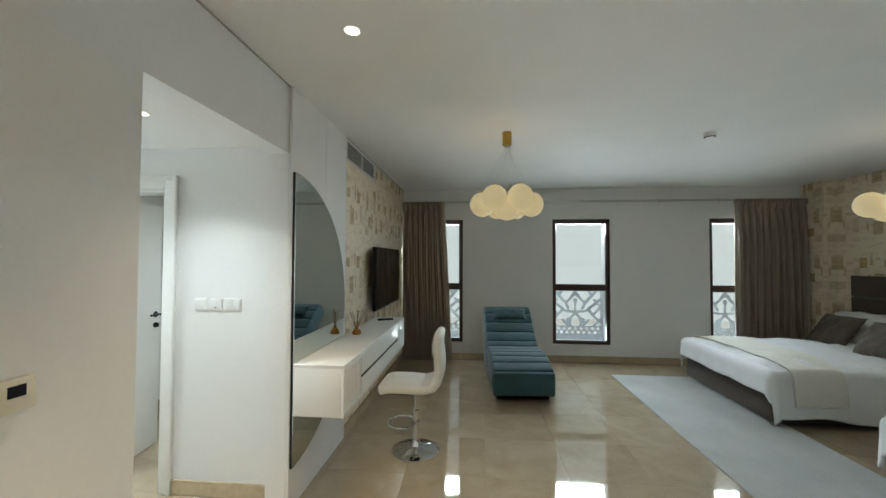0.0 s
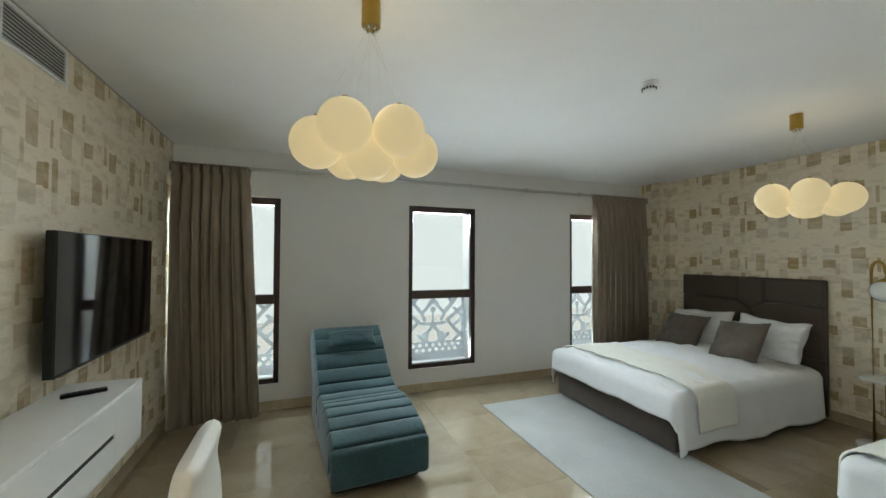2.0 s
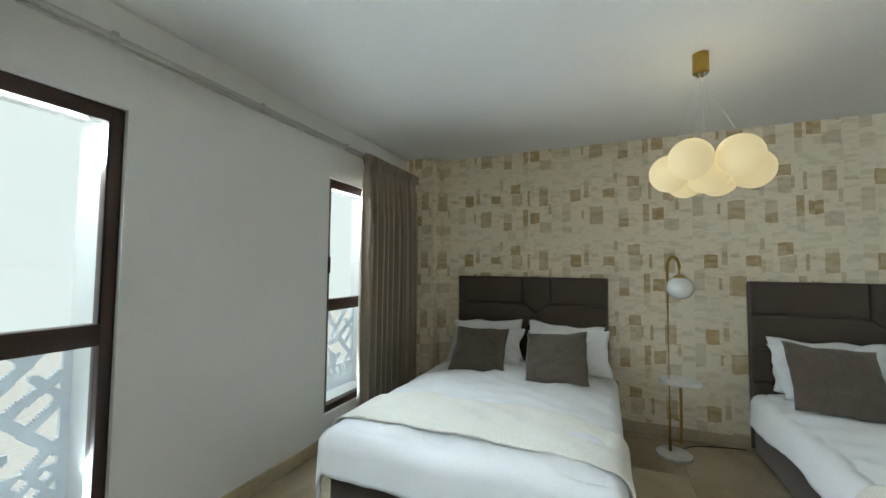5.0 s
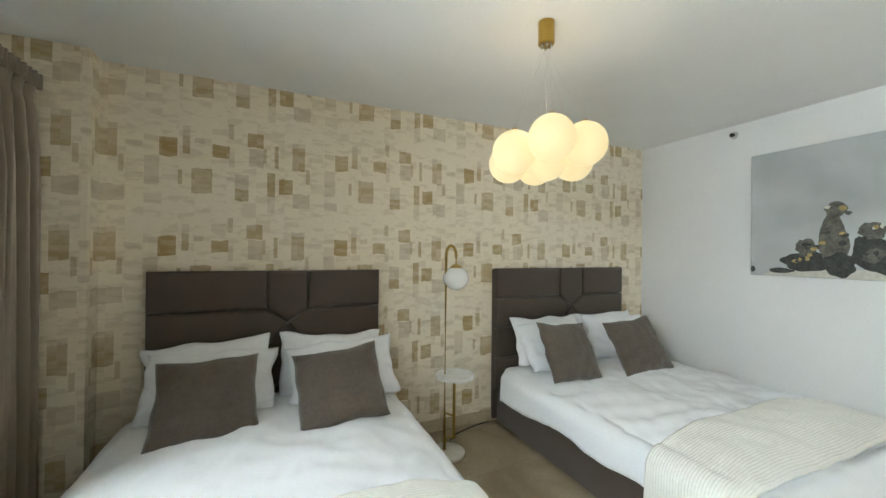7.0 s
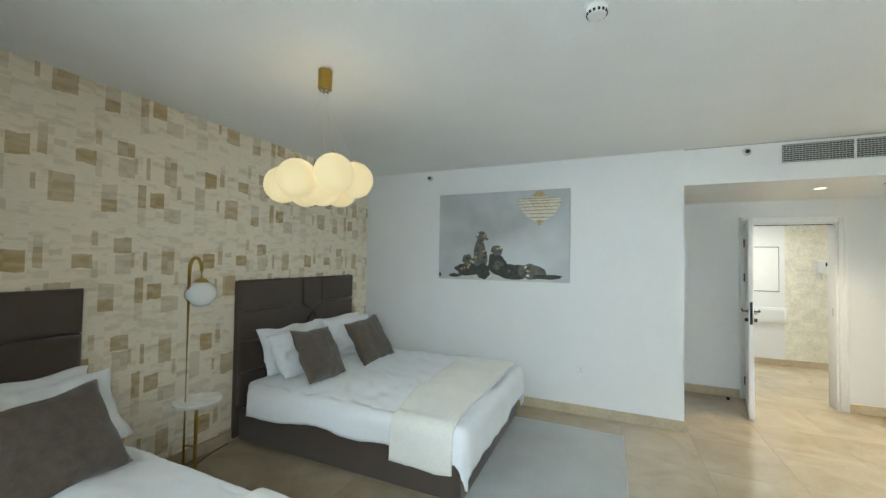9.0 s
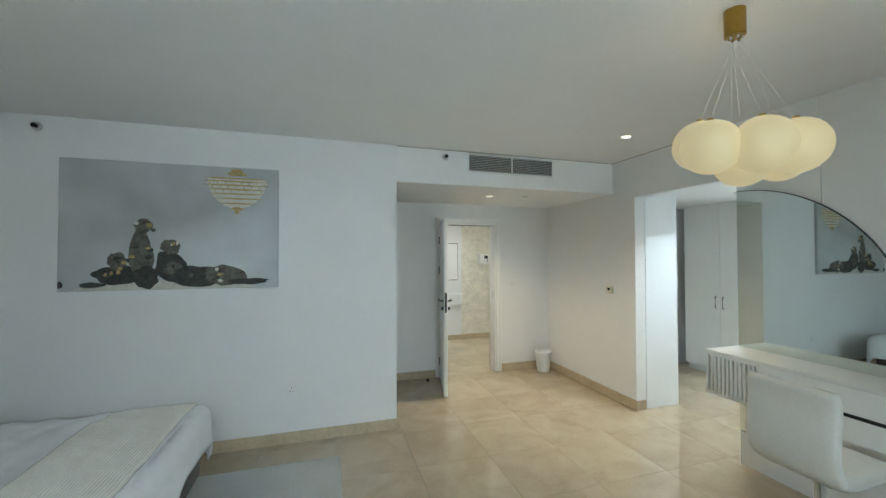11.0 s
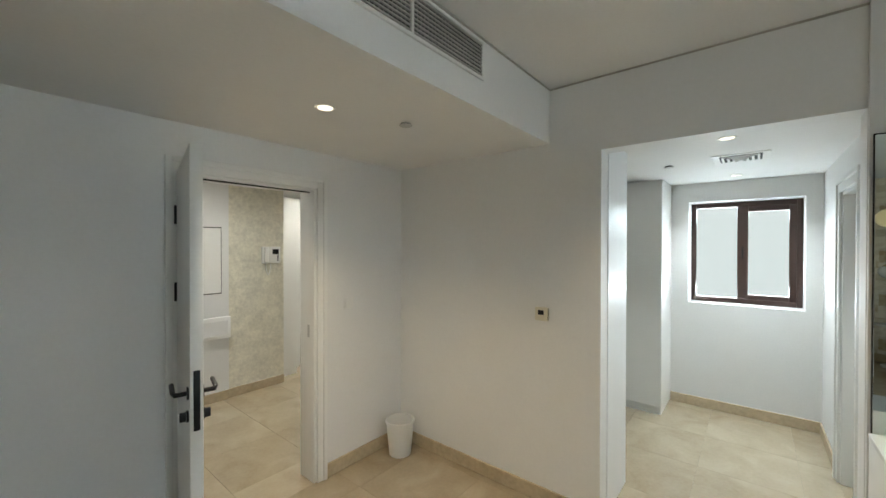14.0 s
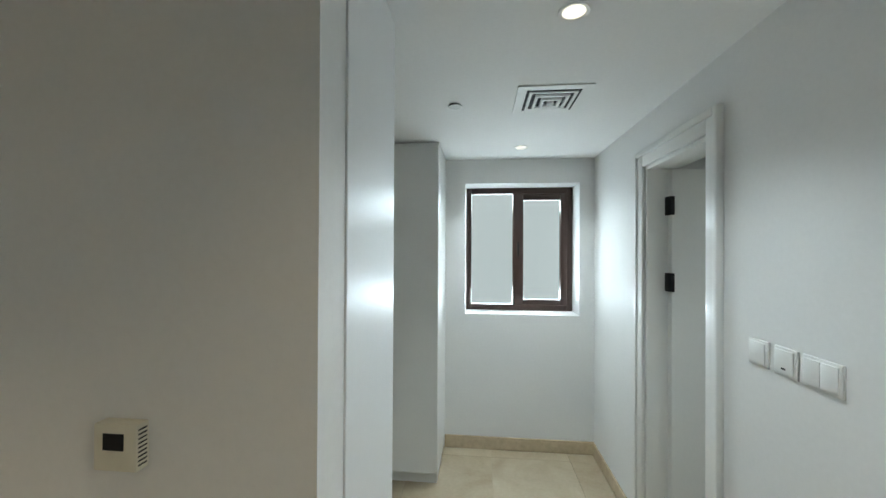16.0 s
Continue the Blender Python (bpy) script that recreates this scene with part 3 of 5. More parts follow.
def casing(name, axis, a, b, face, top, side, wdt=0.085):
    """A stepped white door lining round an opening, on the face that looks to the given side."""
    c = thing(name, "white moulded door lining", "door frame", kind="structure")
    for k, (grow, dep) in enumerate(((0.0, 0.018), (wdt - 0.027, 0.028))):
        w2 = wdt if k == 0 else 0.03
        for n, u0, u1, z0, z1 in (("jamb_trim", a - grow - w2, a - grow, 0, top + grow + w2), ("jamb_trim", b + grow, b + grow + w2, 0, top + grow + w2), ("head_trim", a - grow, b + grow, top + grow, top + grow + w2)):
            t0, t1 = sorted((face, face + side * dep))
            bm = box_bm(u0, u1, t0, t1, z0, z1, 0.004) if axis == "x" else box_bm(t0, t1, u0, u1, z0, z1, 0.004)
            part(n, bm, LACQUER, c)
    return c


_c = casing("door_frame", "x", -0.005, 0.82, 0.48, 2.09, 1, 0.07)
for n, u0, u1, z0, z1 in (("lining_left", 0.80, 0.82, 0, 2.09), ("lining_right", -0.005, 0.015, 0, 2.09), ("lining_head", 0.015, 0.80, 2.07, 2.09)):
    part(n, box_bm(u0, u1, 0.30, 0.48, z0, z1, 0.003), LACQUER, _c)
part("strike_plate", box_bm(0.015, 0.017, 0.40, 0.425, 1.03, 1.12), STEEL, _c)
part("door_seal", box_bm(0.017, 0.80, 0.425, 0.435, 2.062, 2.07), DARK, _c, "dark rubber door seal", smooth=False)
_c = casing("door_frame_bathroom", "x", -2.37, -1.78, 3.365, 2.07, -1)
for n, u0, u1, z0, z1 in (("lining_left", -2.37, -2.35, 0, 2.07), ("lining_right", -1.80, -1.78, 0, 2.07), ("lining_head", -2.35, -1.80, 2.05, 2.07)):
    part(n, box_bm(u0, u1, 3.365, 3.52, z0, z1, 0.003), LACQUER, _c)


def lever(parent, x, y, z, side):
    part("rose", lathe_bm([(0, 0), (0.024, 0), (0.026, 0.006), (0, 0.007)], 20), BLACK, parent, pose_at=pose(x, y, z, 0, 90 * side, 0))
    part("lever", tube_bm([(x, y, z), (x + 0.045 * side, y, z), (x + 0.05 * side, y - 0.02, z + 0.003), (x + 0.05 * side, y - 0.12, z + 0.006)], 0.009), BLACK, parent, "black lever handle")
    part("key_rose", lathe_bm([(0, 0), (0.022, 0), (0.023, 0.008), (0, 0.009)], 20), BLACK, parent, pose_at=pose(x, y, z - 0.09, 0, 90 * side, 0))
    part("key_turn", box_bm(min(x, x + 0.03 * side), max(x, x + 0.03 * side), y - 0.006, y + 0.006, z - 0.108, z - 0.072, 0.003), BLACK, parent)


def door(name, at, width, label, height=2.045):
    """A white leaf hinged at its own origin, reaching along +y, 44 mm thick towards -x."""
    d = thing(name, label, "door", at, kind="structure")
    part("leaf", box_bm(-0.044, 0, 0.004, width, 0.008, height, 0.003), LACQUER, d)
    part("lock_plate", box_bm(-0.033, -0.011, width, width + 0.003, 0.98, 1.21, 0.001), BLACK, d, "black lock plate")
    lever(d, 0.0, width - 0.06, 1.11, 1)
    lever(d, -0.044, width - 0.06, 1.11, -1)
    for z in (0.22, 1.44, 1.85):
        part("hinge", box_bm(-0.05, 0.012, -0.012, 0.012, z - 0.05, z + 0.05, 0.003), BLACK, d, "black butt hinge")
    return d


door("door_1", pose(0.842, 0.50, 0, 0, 0, -12.6), 0.755, "white bedroom door standing open", 2.075)
door("door_2", pose(-2.315, 3.475, 0, 0, 0, 8), 0.55, "white bathroom door standing ajar")

# ---- things: the two beds ----
BED_X0, BED_X1 = 3.19, 5.235


def headboard(parent, y0, y1):
    """Upholstered panels with a pointed centre panel, on a backing board."""
    w, x = y1 - y0, 5.285
    part("headboard_back", box_bm(x, 5.322, y0, y1, 0.03, 1.385, 0.006), BED_FABRIC, parent)
    zt, z1, z2, z3, z4 = 1.395, 1.12, 0.85, 0.58, 0.30

    def q(f):
        return y1 - f * w

    a, b, m = 0.466, 0.645, 0.5555
    shapes = [
        [(q(0), zt), (q(a), zt), (q(a), z1), (q(0), z1)],
        [(q(b), zt), (q(1), zt), (q(1), z1), (q(b), z1)],
        [(q(a), zt), (q(b), zt), (q(b), z1), (q(m), z1 - 0.10), (q(a), z1)],
        [(q(0), z1), (q(a), z1), (q(m), z1 - 0.10), (q(a), z2), (q(0), z2)],
        [(q(b), z1), (q(1), z1), (q(1), z2), (q(b), z2), (q(m), z1 - 0.10)],
        [(q(m), z1 - 0.10), (q(b), z2), (q(a), z2)],
        [(q(0), z2), (q(m), z2), (q(m), z3), (q(0), z3)],
        [(q(m), z2), (q(1), z2), (q(1), z3), (q(m), z3)],
        [(q(0), z3), (q(1), z3), (q(1), z4), (q(0), z4)],
    ]
    for s in shapes:
        c = [sum(p[i] for p in s) / len(s) for i in (0, 1)]
        s = [(p[0] + (c[0] - p[0]) * 0.012, p[1] + (c[1] - p[1]) * 0.022) for p in s]
        part("headboard_panel", poly_bm(s, "x", x, -0.045, 0.030), BED_FABRIC, parent, angle=60)


def bed(y0, y1, label):
    b = thing("bed", label, "bed", pose(0, 0, 0), group="the two double beds")
    part("base_side", box_bm(BED_X0 + 0.02, BED_X1, y0, y0 + 0.05, 0.035, 0.30, 0.012), BED_FABRIC, b)
    part("base_side", box_bm(BED_X0 + 0.02, BED_X1, y1 - 0.05, y1, 0.035, 0.30, 0.012), BED_FABRIC, b)
    part("base_foot", box_bm(BED_X0, BED_X0 + 0.05, y0, y1, 0.035, 0.30, 0.012), BED_FABRIC, b)
    part("slat_board", box_bm(BED_X0 + 0.05, BED_X1, y0 + 0.05, y1 - 0.05, 0.20, 0.26), BED_FABRIC, b)
    for x in (BED_X0 + 0.10, 4.2, BED_X1 - 0.1):
        for y in (y0 + 0.1, y1 - 0.1):
            part("foot", lathe_bm([(0, 0), (0.03, 0), (0.03, 0.2), (0, 0.2)], 16, (x, y, 0)), BLACK, b)
    headboard(b, y0 - 0.005, y1 + 0.005)
    part("mattress", box_bm(BED_X0 + 0.05, BED_X1 - 0.02, y0 + 0.045, y1 - 0.045, 0.26, 0.515, 0.05, 4), LINEN, b, "white mattress")
    return b


def cloth(x_head, x_foot, y0, y1, top, hang_foot, hang_low, hang_high, lift, seed, nu=90, nv=90, wrinkle=0.008, u_from=0.0, u_to=None, hem=0.03, puff=0.0):
    """A cover laid over a mattress: flat on top, round over the edges, hanging in soft folds to an uneven hem."""
    length, width, r = x_head - x_foot, y1 - y0, 0.07 + lift
    u_end = (length + hang_foot) if u_to is None else u_to

    def fn(s, t):
        u = u_from + s * (u_end - u_from)
        hl = hang_low + hem * noise.noise((u * 2.1, seed, 0.3))
        hh = hang_high + hem * noise.noise((u * 2.1, seed, 7.3))
        v = -hl + t * (width + hl + hh)
        cu, cv = min(u, length), min(max(v, 0.0), width)
        eu, ev = max(u - length, 0.0), (v - cv)
        if u_to is None:
            eu *= 1 + 0.10 * noise.noise((v * 2.0, seed, 3.1))
        d = math.hypot(eu, ev)
        reach = max(eu, abs(ev)) + 0.45 * min(eu, abs(ev))
        px, py, pz = x_head - cu, y0 + cv, top + lift
        edge = min(max(min(cv, width - cv, length - cu), 0.0) / 0.42, 1.0)
        pz += puff * edge * (2 - edge)
        n = noise.noise((u * 3.1 + seed, v * 3.4, 0.5)) + 0.5 * noise.noise((u * 8.0, v * 7.0 + seed, 1.5)) - 1.1 * abs(noise.noise((u * 5.0 + v * 3.0, v * 2.0 - u * 2.0, seed + 4.0))) - 0.6 * abs(noise.noise((u * 4.0 - v * 9.0, v * 3.0 + u * 5.0, seed + 8.0)))
        if d < 1e-6:
            return (px, py, pz + wrinkle * n)
        ox, oy = -eu / d, ev / d
        arc = r * math.pi / 2
        d = reach
        if d < arc:
            out, drop = r * math.sin(d / r), r * (1 - math.cos(d / r))
        else:
            out, drop = r, r + (d - arc)
        along = u if abs(ev) > eu else v
        fold = noise.noise((along * 5.0, seed + 2.0, 0.0)) * 0.022 * min(1.0, drop / 0.25)
        out = out - r + 0.055 + lift + fold + 0.10 * max(drop - 0.1, 0) * 0.5
        return (px + ox * out, py + oy * out, max(pz - drop, 0.03 + 0.3 * lift) if drop > 0.3 else pz - drop + wrinkle * 0.4 * n)

    return grid_bm(fn, nu, nv)


def cover(name, bm, mat, label, category, thick):
    ob = single(name, bm, mat, label, category, angle=0)
    so = ob.modifiers.new("thickness", "SOLIDIFY")
    so.thickness, so.offset = thick, -1.0
    return ob


def pillow_bm(w, h, t, seed, n=26, flop=0.012):
    """A soft stuffed cushion lying in its own xy plane, pinched at the corners."""
    bm = bmesh.new()
    grids = []
    for side in (1, -1):
        g = []
        for i in range(n + 1):
            row = []
            for j in range(n + 1):
                u, v = 2 * i / n - 1, 2 * j / n - 1
                k = max((1 - abs(u) ** 2.4), 0) ** 0.5 * max((1 - abs(v) ** 2.4), 0) ** 0.5
                x = u * w / 2 * (1 - 0.07 * (1 - abs(v) ** 2) * abs(u) ** 3)
                y = v * h / 2 * (1 - 0.07 * (1 - abs(u) ** 2) * abs(v) ** 3)
                x += flop * noise.noise((v * 1.8 + seed, u, 3.0)) * abs(u) ** 2
                y += flop * (noise.noise((u * 1.8 + seed, v, 9.0)) - 0.5 * u * u * (v > 0)) * abs(v) ** 2
                wr = (0.012 + flop * 0.5) * (0.3 - abs(noise.noise((u * 3.1 + v * 1.7 + seed, v * 2.2 - u, side + 5.0)))) + 0.020 * noise.noise((u * 2.5 + seed, v * 2.5, side)) + 0.009 * noise.noise((u * 6 + seed, v * 6, side))
                z = side * (t / 2 * k + wr * (t / 0.15) ** 2 * min(1, k * 2))
                if side == -1 and (i in (0, n) or j in (0, n)):
                    row.append(grids[0][i][j])
                else:
                    row.append(bm.verts.new((x, y, z)))
            g.append(row)
        grids.append(g)
        for i in range(n):
            for j in range(n):
                f = (g[i][j], g[i + 1][j], g[i + 1][j + 1], g[i][j + 1])
                bm.faces.new(f if side == 1 else f[::-1])
    return bm


def stood(x, y, z, lean, turn=0.0, tilt=0.0):
    """Stands a cushion up on its long edge, its face to -x, leaning back by the angle."""
    return pose(x, y, z, 0, 0, turn) @ pose(0, 0, 0, 0, -(90 - lean), 0) @ pose(0, 0, 0, 0, 0, 90 + tilt)


# the bed by the windows
B1 = (4.875, 6.365)
bed(*B1, "dark taupe upholstered double bed beside the window")
cover("duvet", cloth(5.05, 3.20, *B1, 0.525, 0.26, 0.47, 0.33, 0.0, 1.0, puff=0.065, wrinkle=0.024, hem=0.06), LINEN, "white cotton duvet draped over the bed by the window", "duvet", 0.02)
cover("throw_blanket", cloth(5.05, 3.20, *B1, 0.525, 0.0, 0.40, 0.27, 0.030, 5.0, nu=40, u_from=1.28, u_to=1.74, hem=0.04, puff=0.065, wrinkle=0.014), KNIT, "cream knitted throw laid across the bed by the window", "blanket", 0.012)
# the bed by the picture wall
B2 = (2.24, 3.80)
bed(*B2, "dark taupe upholstered double bed beside the picture wall")
cover("duvet", cloth(5.05, 3.20, *B2, 0.525, 0.30, 0.34, 0.25, 0.0, 9.0, puff=0.065, wrinkle=0.024, hem=0.06), LINEN, "white cotton duvet draped over the bed by the picture wall", "duvet", 0.02)
cover("throw_blanket", cloth(5.05, 3.20, *B2, 0.525, 0.0, 0.28, 0.35, 0.030, 13.0, nu=40, u_from=1.38, u_to=1.83, hem=0.04, puff=0.065, wrinkle=0.014), KNIT, "cream knitted throw laid across the bed by the picture wall", "blanket", 0.012)

# centre of each pillow and cushion: x, y, z, lean, turn, tilt
for s, rows in ((0.0, (("rear", 5.05, 5.98, 0.765, 24, 3, 3), ("front", 4.89, 5.95, 0.745, 32, 4, -3), ("rear", 5.05, 5.25, 0.765, 24, -3, -2), ("front", 4.88, 5.20, 0.75, 31, -4, 5), ("cushion", 4.68, 5.945, 0.745, 40, 2, 1), ("cushion", 4.58, 5.265, 0.76, 38, -5, 7))),
                (4.0, (("rear", 5.05, 3.40, 0.765, 23, 3, -2), ("front", 4.88, 3.44, 0.77, 27, 4, 3), ("rear", 5.05, 2.66, 0.765, 23, -3, 2), ("front", 4.90, 2.70, 0.77, 26, -4, -4), ("cushion", 4.58, 3.56, 0.79, 31, 6, -5), ("cushion", 4.52, 2.90, 0.79, 31, -5, 5)))):
    for k, (what, x, y, z, lean, turn, tilt) in enumerate(rows):
        if what == "cushion":
            single("cushion", pillow_bm(0.50, 0.46, 0.13, s + k), CUSHION, "square taupe velvet scatter cushion leaning on white pillows", "cushion", "scatter cushions on the beds", angle=0, at=stood(x, y, z, lean, turn, tilt))
        else:
            single("pillow", pillow_bm(0.70, 0.42, 0.155, s + k, flop=0.03), LINEN, "plump white cotton pillow propped against the headboard" if what == "rear" else "white cotton pillow leaning on the pillow behind", "pillow", "pillows on the beds", angle=0, at=stood(x, y, z, lean, turn, tilt))

# ---- rug ----
single("rug", box_bm(2.20, 3.32, 2.21, 6.37, 0.0, 0.010, 0.004, 1), RUG, "pale grey low-pile runner rug on the stone floor", "rug")


# ---- curtains ----
def curtain(x0t, x1t, x0b, x1b, folds, seed):
    """A lined drape on a pinch-pleated heading, falling in deep uneven folds."""
    c = thing("curtain", "taupe floor-length curtain gathered beside the window", "curtain", pose(0, 6.84, 0), group="window curtains")
    rng = random.Random(int(seed))
    depth = [rng.uniform(0.55, 1.15) for _ in range(folds + 2)]
    drift = [rng.uniform(-0.22, 0.22) for _ in range(folds + 2)]

    def fn(s, t):
        z = 2.47 - t * 2.45
        x0, x1 = x0t + (x0b - x0t) * t, x1t + (x1b - x1t) * t
        k = s * folds
        i = min(int(k), folds - 1)
        f = k - i
        e = f * f * (3 - 2 * f)
        d = depth[i] * (1 - e) + depth[i + 1] * e
        shift = (drift[i] * (1 - e) + drift[i + 1] * e) * t
        ph = k + shift + 0.22 * noise.noise((s * 4.0, t * 1.3, seed))
        grown = min(1.0, 0.30 + 3.2 * t)
        pinch = 1 - 0.75 * math.exp(-((t - 0.045) / 0.020) ** 2)
        amp = 0.062 * d * pinch * (grown if t > 0.045 else 0.75)
        wave = 1.0 - 2.1 * abs(math.sin(math.pi * ph)) ** 0.8
        second = 0.10 * math.sin(6 * math.pi * ph + 5.0 * noise.noise((s * 3, t * 0.9, seed + 9))) * min(1.0, t * 3) + 0.18 * math.sin(4 * math.pi * ph + 2.6 * noise.noise((s * 5, t * 1.2, seed + 5))) * min(1.0, t * 4)
        y = amp * (wave + second) + 0.006 * noise.noise((s * 26, t * 3, seed + 3))
        x = x0 + (x1 - x0) * s + 0.30 * amp * math.cos(2 * math.pi * ph)
        return (x, y, z)

    ob = part("drape", grid_bm(fn, folds * 22, 70), CURTAIN, c, angle=0)
    so = ob.modifiers.new("thickness", "SOLIDIFY")
    so.thickness = 0.004
    part("heading_tape", grid_bm(lambda s, t: (x0t + (x1t - x0t) * s, 0.026 * math.sin(2 * math.pi * folds * 2 * s) - 0.015, 2.485 - t * 0.085), folds * 18, 2), CURTAIN, c, angle=0)
    return c


curtain(-0.81, -0.15, -0.80, -0.04, 8, 2.0)
curtain(4.14, 5.12, 4.12, 5.14, 10, 8.0)

rail = thing("curtain_rail", "grey metal double curtain rail fixed along the window wall", "curtain rail")
part("track", box_bm(-0.80, 5.14, 6.885, 6.91, 2.475, 2.50, 0.004), STEEL, rail)
part("track", box_bm(-0.80, 5.14, 6.935, 6.955, 2.475, 2.497, 0.004), STEEL, rail)
for x in (0.30, 1.20, 1.97, 2.30, 3.10, 3.95):
    part("bracket", box_bm(x - 0.012, x + 0.012, 6.88, 7.0, 2.498, 2.512, 0.003), STEEL, rail)
    part("hook", box_bm(x - 0.008, x + 0.008, 6.885, 6.90, 2.452, 2.475, 0.003), STEEL, rail)

# ---- chaise longue ----
chaise = thing("chaise_longue", "teal velvet chaise longue with channel-quilted cushioning, facing the room", "chaise longue", pose(0.80, 6.70, 0, 0, 0, 3.5))
_prof = [(0.0, 0.875), (0.14, 0.79), (0.27, 0.68), (0.40, 0.57), (0.53, 0.475), (0.64, 0.425), (0.79, 0.42), (0.89, 0.435), (1.00, 0.44), (1.14, 0.425), (1.28, 0.39), (1.43, 0.335)]


def channel(a, b, w, th):
    """One padded roll of the quilting between two profile points, straight across."""
    (s0, z0), (s1, z1) = a, b
    ln = math.hypot(s1 - s0, z1 - z0)
    ang = math.atan2(z1 - z0, s1 - s0)
    nx, nz = -math.sin(ang), math.cos(ang)

    def fn(u, v):
        t = u * 2 - 1
        across = (v * 2 - 1) * w / 2
        e = min(1.0, (1 - abs(v * 2 - 1)) * 14)
        puff = 0.017 * math.sqrt(max(1 - t * t, 0)) * (0.4 + 0.6 * math.sqrt(e)) - th * (1 - e) ** 2 * 0.25
        ss, zz = s0 + (s1 - s0) * u, z0 + (z1 - z0) * u
        return (across, -(ss + nx * puff), zz + nz * puff + 0.004 * noise.noise((across * 6, ss * 6, 2.0)))

    bm = grid_bm(fn, 10, 30)
    ret = bmesh.ops.extrude_face_region(bm, geom=bm.faces[:])
    vs = [v for v in ret["geom"] if isinstance(v, bmesh.types.BMVert)]
    for v in vs:
        v.co.y += nx * th * 1.0
        v.co.z -= nz * th
    bmesh.ops.recalc_face_normals(bm, faces=bm.faces[:])
    return bm


for a, b in zip(_prof, _prof[1:]):
    part("quilted_channel", channel(a, b, 0.70, 0.17), TEAL, chaise, angle=60)
part("front_edge", box_bm(-0.345, 0.345, -1.475, -1.40, 0.07, 0.33, 0.03, 3), TEAL, chaise)
part("side_panel", poly_bm([(-0.06, 0.70), (-0.30, 0.60), (-0.62, 0.36), (-1.40, 0.30), (-1.44, 0.06), (-0.40, 0.05), (-0.05, 0.05)], "x", -0.335, 0.05, 0.01), TEAL, chaise)
part("side_panel", poly_bm([(-0.06, 0.70), (-0.30, 0.60), (-0.62, 0.36), (-1.40, 0.30), (-1.44, 0.06), (-0.40, 0.05), (-0.05, 0.05)], "x", 0.285, 0.05, 0.01), TEAL, chaise)
part("head_pillow", pillow_bm(0.47, 0.20, 0.09, 3.0, flop=0.0), TEAL, chaise, "teal velvet head bolster", angle=0, pose_at=pose(0.02, -0.185, 0.795, 40, 0, 0))
part("plinth", box_bm(-0.30, 0.30, -1.36, -0.08, 0.0, 0.10, 0.008), BLACK, chaise, "dark recessed plinth")

# ---- vanity shelf, mirror and television on the west wall ----
structure("wall_panel_near", box_bm(XW, -0.818, 3.245, 3.785, 0, ZC, 0.002, 1), PAINT, "smooth white wall panel round the mirror")
structure("wall_panel_far", box_bm(XW, -0.818, 3.789, 4.25, 0, ZC, 0.002, 1), PAINT, "smooth white wall panel round the mirror")

mirror = thing("wall_mirror", "large half-round frameless mirror on the white panel", "mirror")
MY, MZ, MRY, MRZ = 3.255, 1.206, 0.935, 0.94
_arc = [(MY + MRY * math.sin(math.pi * i / 48), MZ + MRZ * math.cos(math.pi * i / 48)) for i in range(49)]
part("backing", poly_bm(_arc, "x", -0.818, 0.014), BLACK, mirror, "dark mirror edge", smooth=False)
part("glass", poly_bm([(y + (MY + 0.45 - y) * 0.006, MZ + (z - MZ) * 0.994) for y, z in _arc], "x", -0.804, 0.005, 0.002), MIRROR, mirror, "silvered glass", smooth=False)

vanity = thing("vanity_shelf", "white lacquered wall-hung vanity shelf with a slim drawer and fluted end", "vanity")
VX, VY0, VY1, VZ0, VZ1 = -0.468, 3.248, 5.22, 0.60, 0.925
part("carcass", box_bm(-0.797, VX - 0.02, VY0, VY1, VZ0, VZ1 - 0.02, 0.003), LACQUER, vanity)
part("top", box_bm(-0.797, VX, VY0 - 0.002, VY1 + 0.002, VZ1 - 0.02, VZ1, 0.003), LACQUER, vanity, "white lacquered top")
part("drawer_front", box_bm(VX - 0.02, VX, 3.62, 4.895, VZ0, 0.734, 0.002, 1), LACQUER, vanity)
part("upper_front", box_bm(VX - 0.02, VX, 3.62, 4.895, 0.756, VZ1 - 0.021, 0.002, 1), LACQUER, vanity)
part("end_front", box_bm(VX - 0.02, VX, 4.897, VY1, VZ0, VZ1 - 0.021, 0.002, 1), LACQUER, vanity)
# near-black strip just behind the fronts paints the shade of the open gap
part("finger_gap_shade", box_bm(VX - 0.006, VX - 0.005, 3.622, 4.893, 0.734, 0.756), DARK, vanity, "dark strip standing for the shade in the finger gap", smooth=False)
part("flute_rail", box_bm(VX - 0.02, VX, VY0, 3.617, VZ1 - 0.04, VZ1 - 0.021), LACQUER, vanity)
part("flute_rail", box_bm(VX - 0.02, VX, VY0, 3.617, VZ0, VZ0 + 0.02), LACQUER, vanity)
for i in range(12):
    y = VY0 + i * 0.0295
    part("flute", box_bm(VX - 0.02, VX, y, y + 0.018, VZ0 + 0.02, VZ1 - 0.04, 0.002, 1), LACQUER, vanity)

tv = thing("television", "black flat-screen television mounted on the wallpapered wall", "television", pose(-0.715, 5.53, 1.372, 0, 0, 0))
TW, TH = 0.60, 0.348
part("housing", box_bm(-0.045, -0.006, -TW, TW, -TH, TH, 0.006), BLACK, tv)
part("screen", box_bm(-0.006, -0.001, -TW + 0.008, TW - 0.008, -TH + 0.016, TH - 0.008), SCREEN, tv, "glossy black screen", smooth=False)
part("bezel", box_bm(-0.006, 0.0, -TW, TW, -TH, -TH + 0.016, 0.002, 1), BLACK, tv)
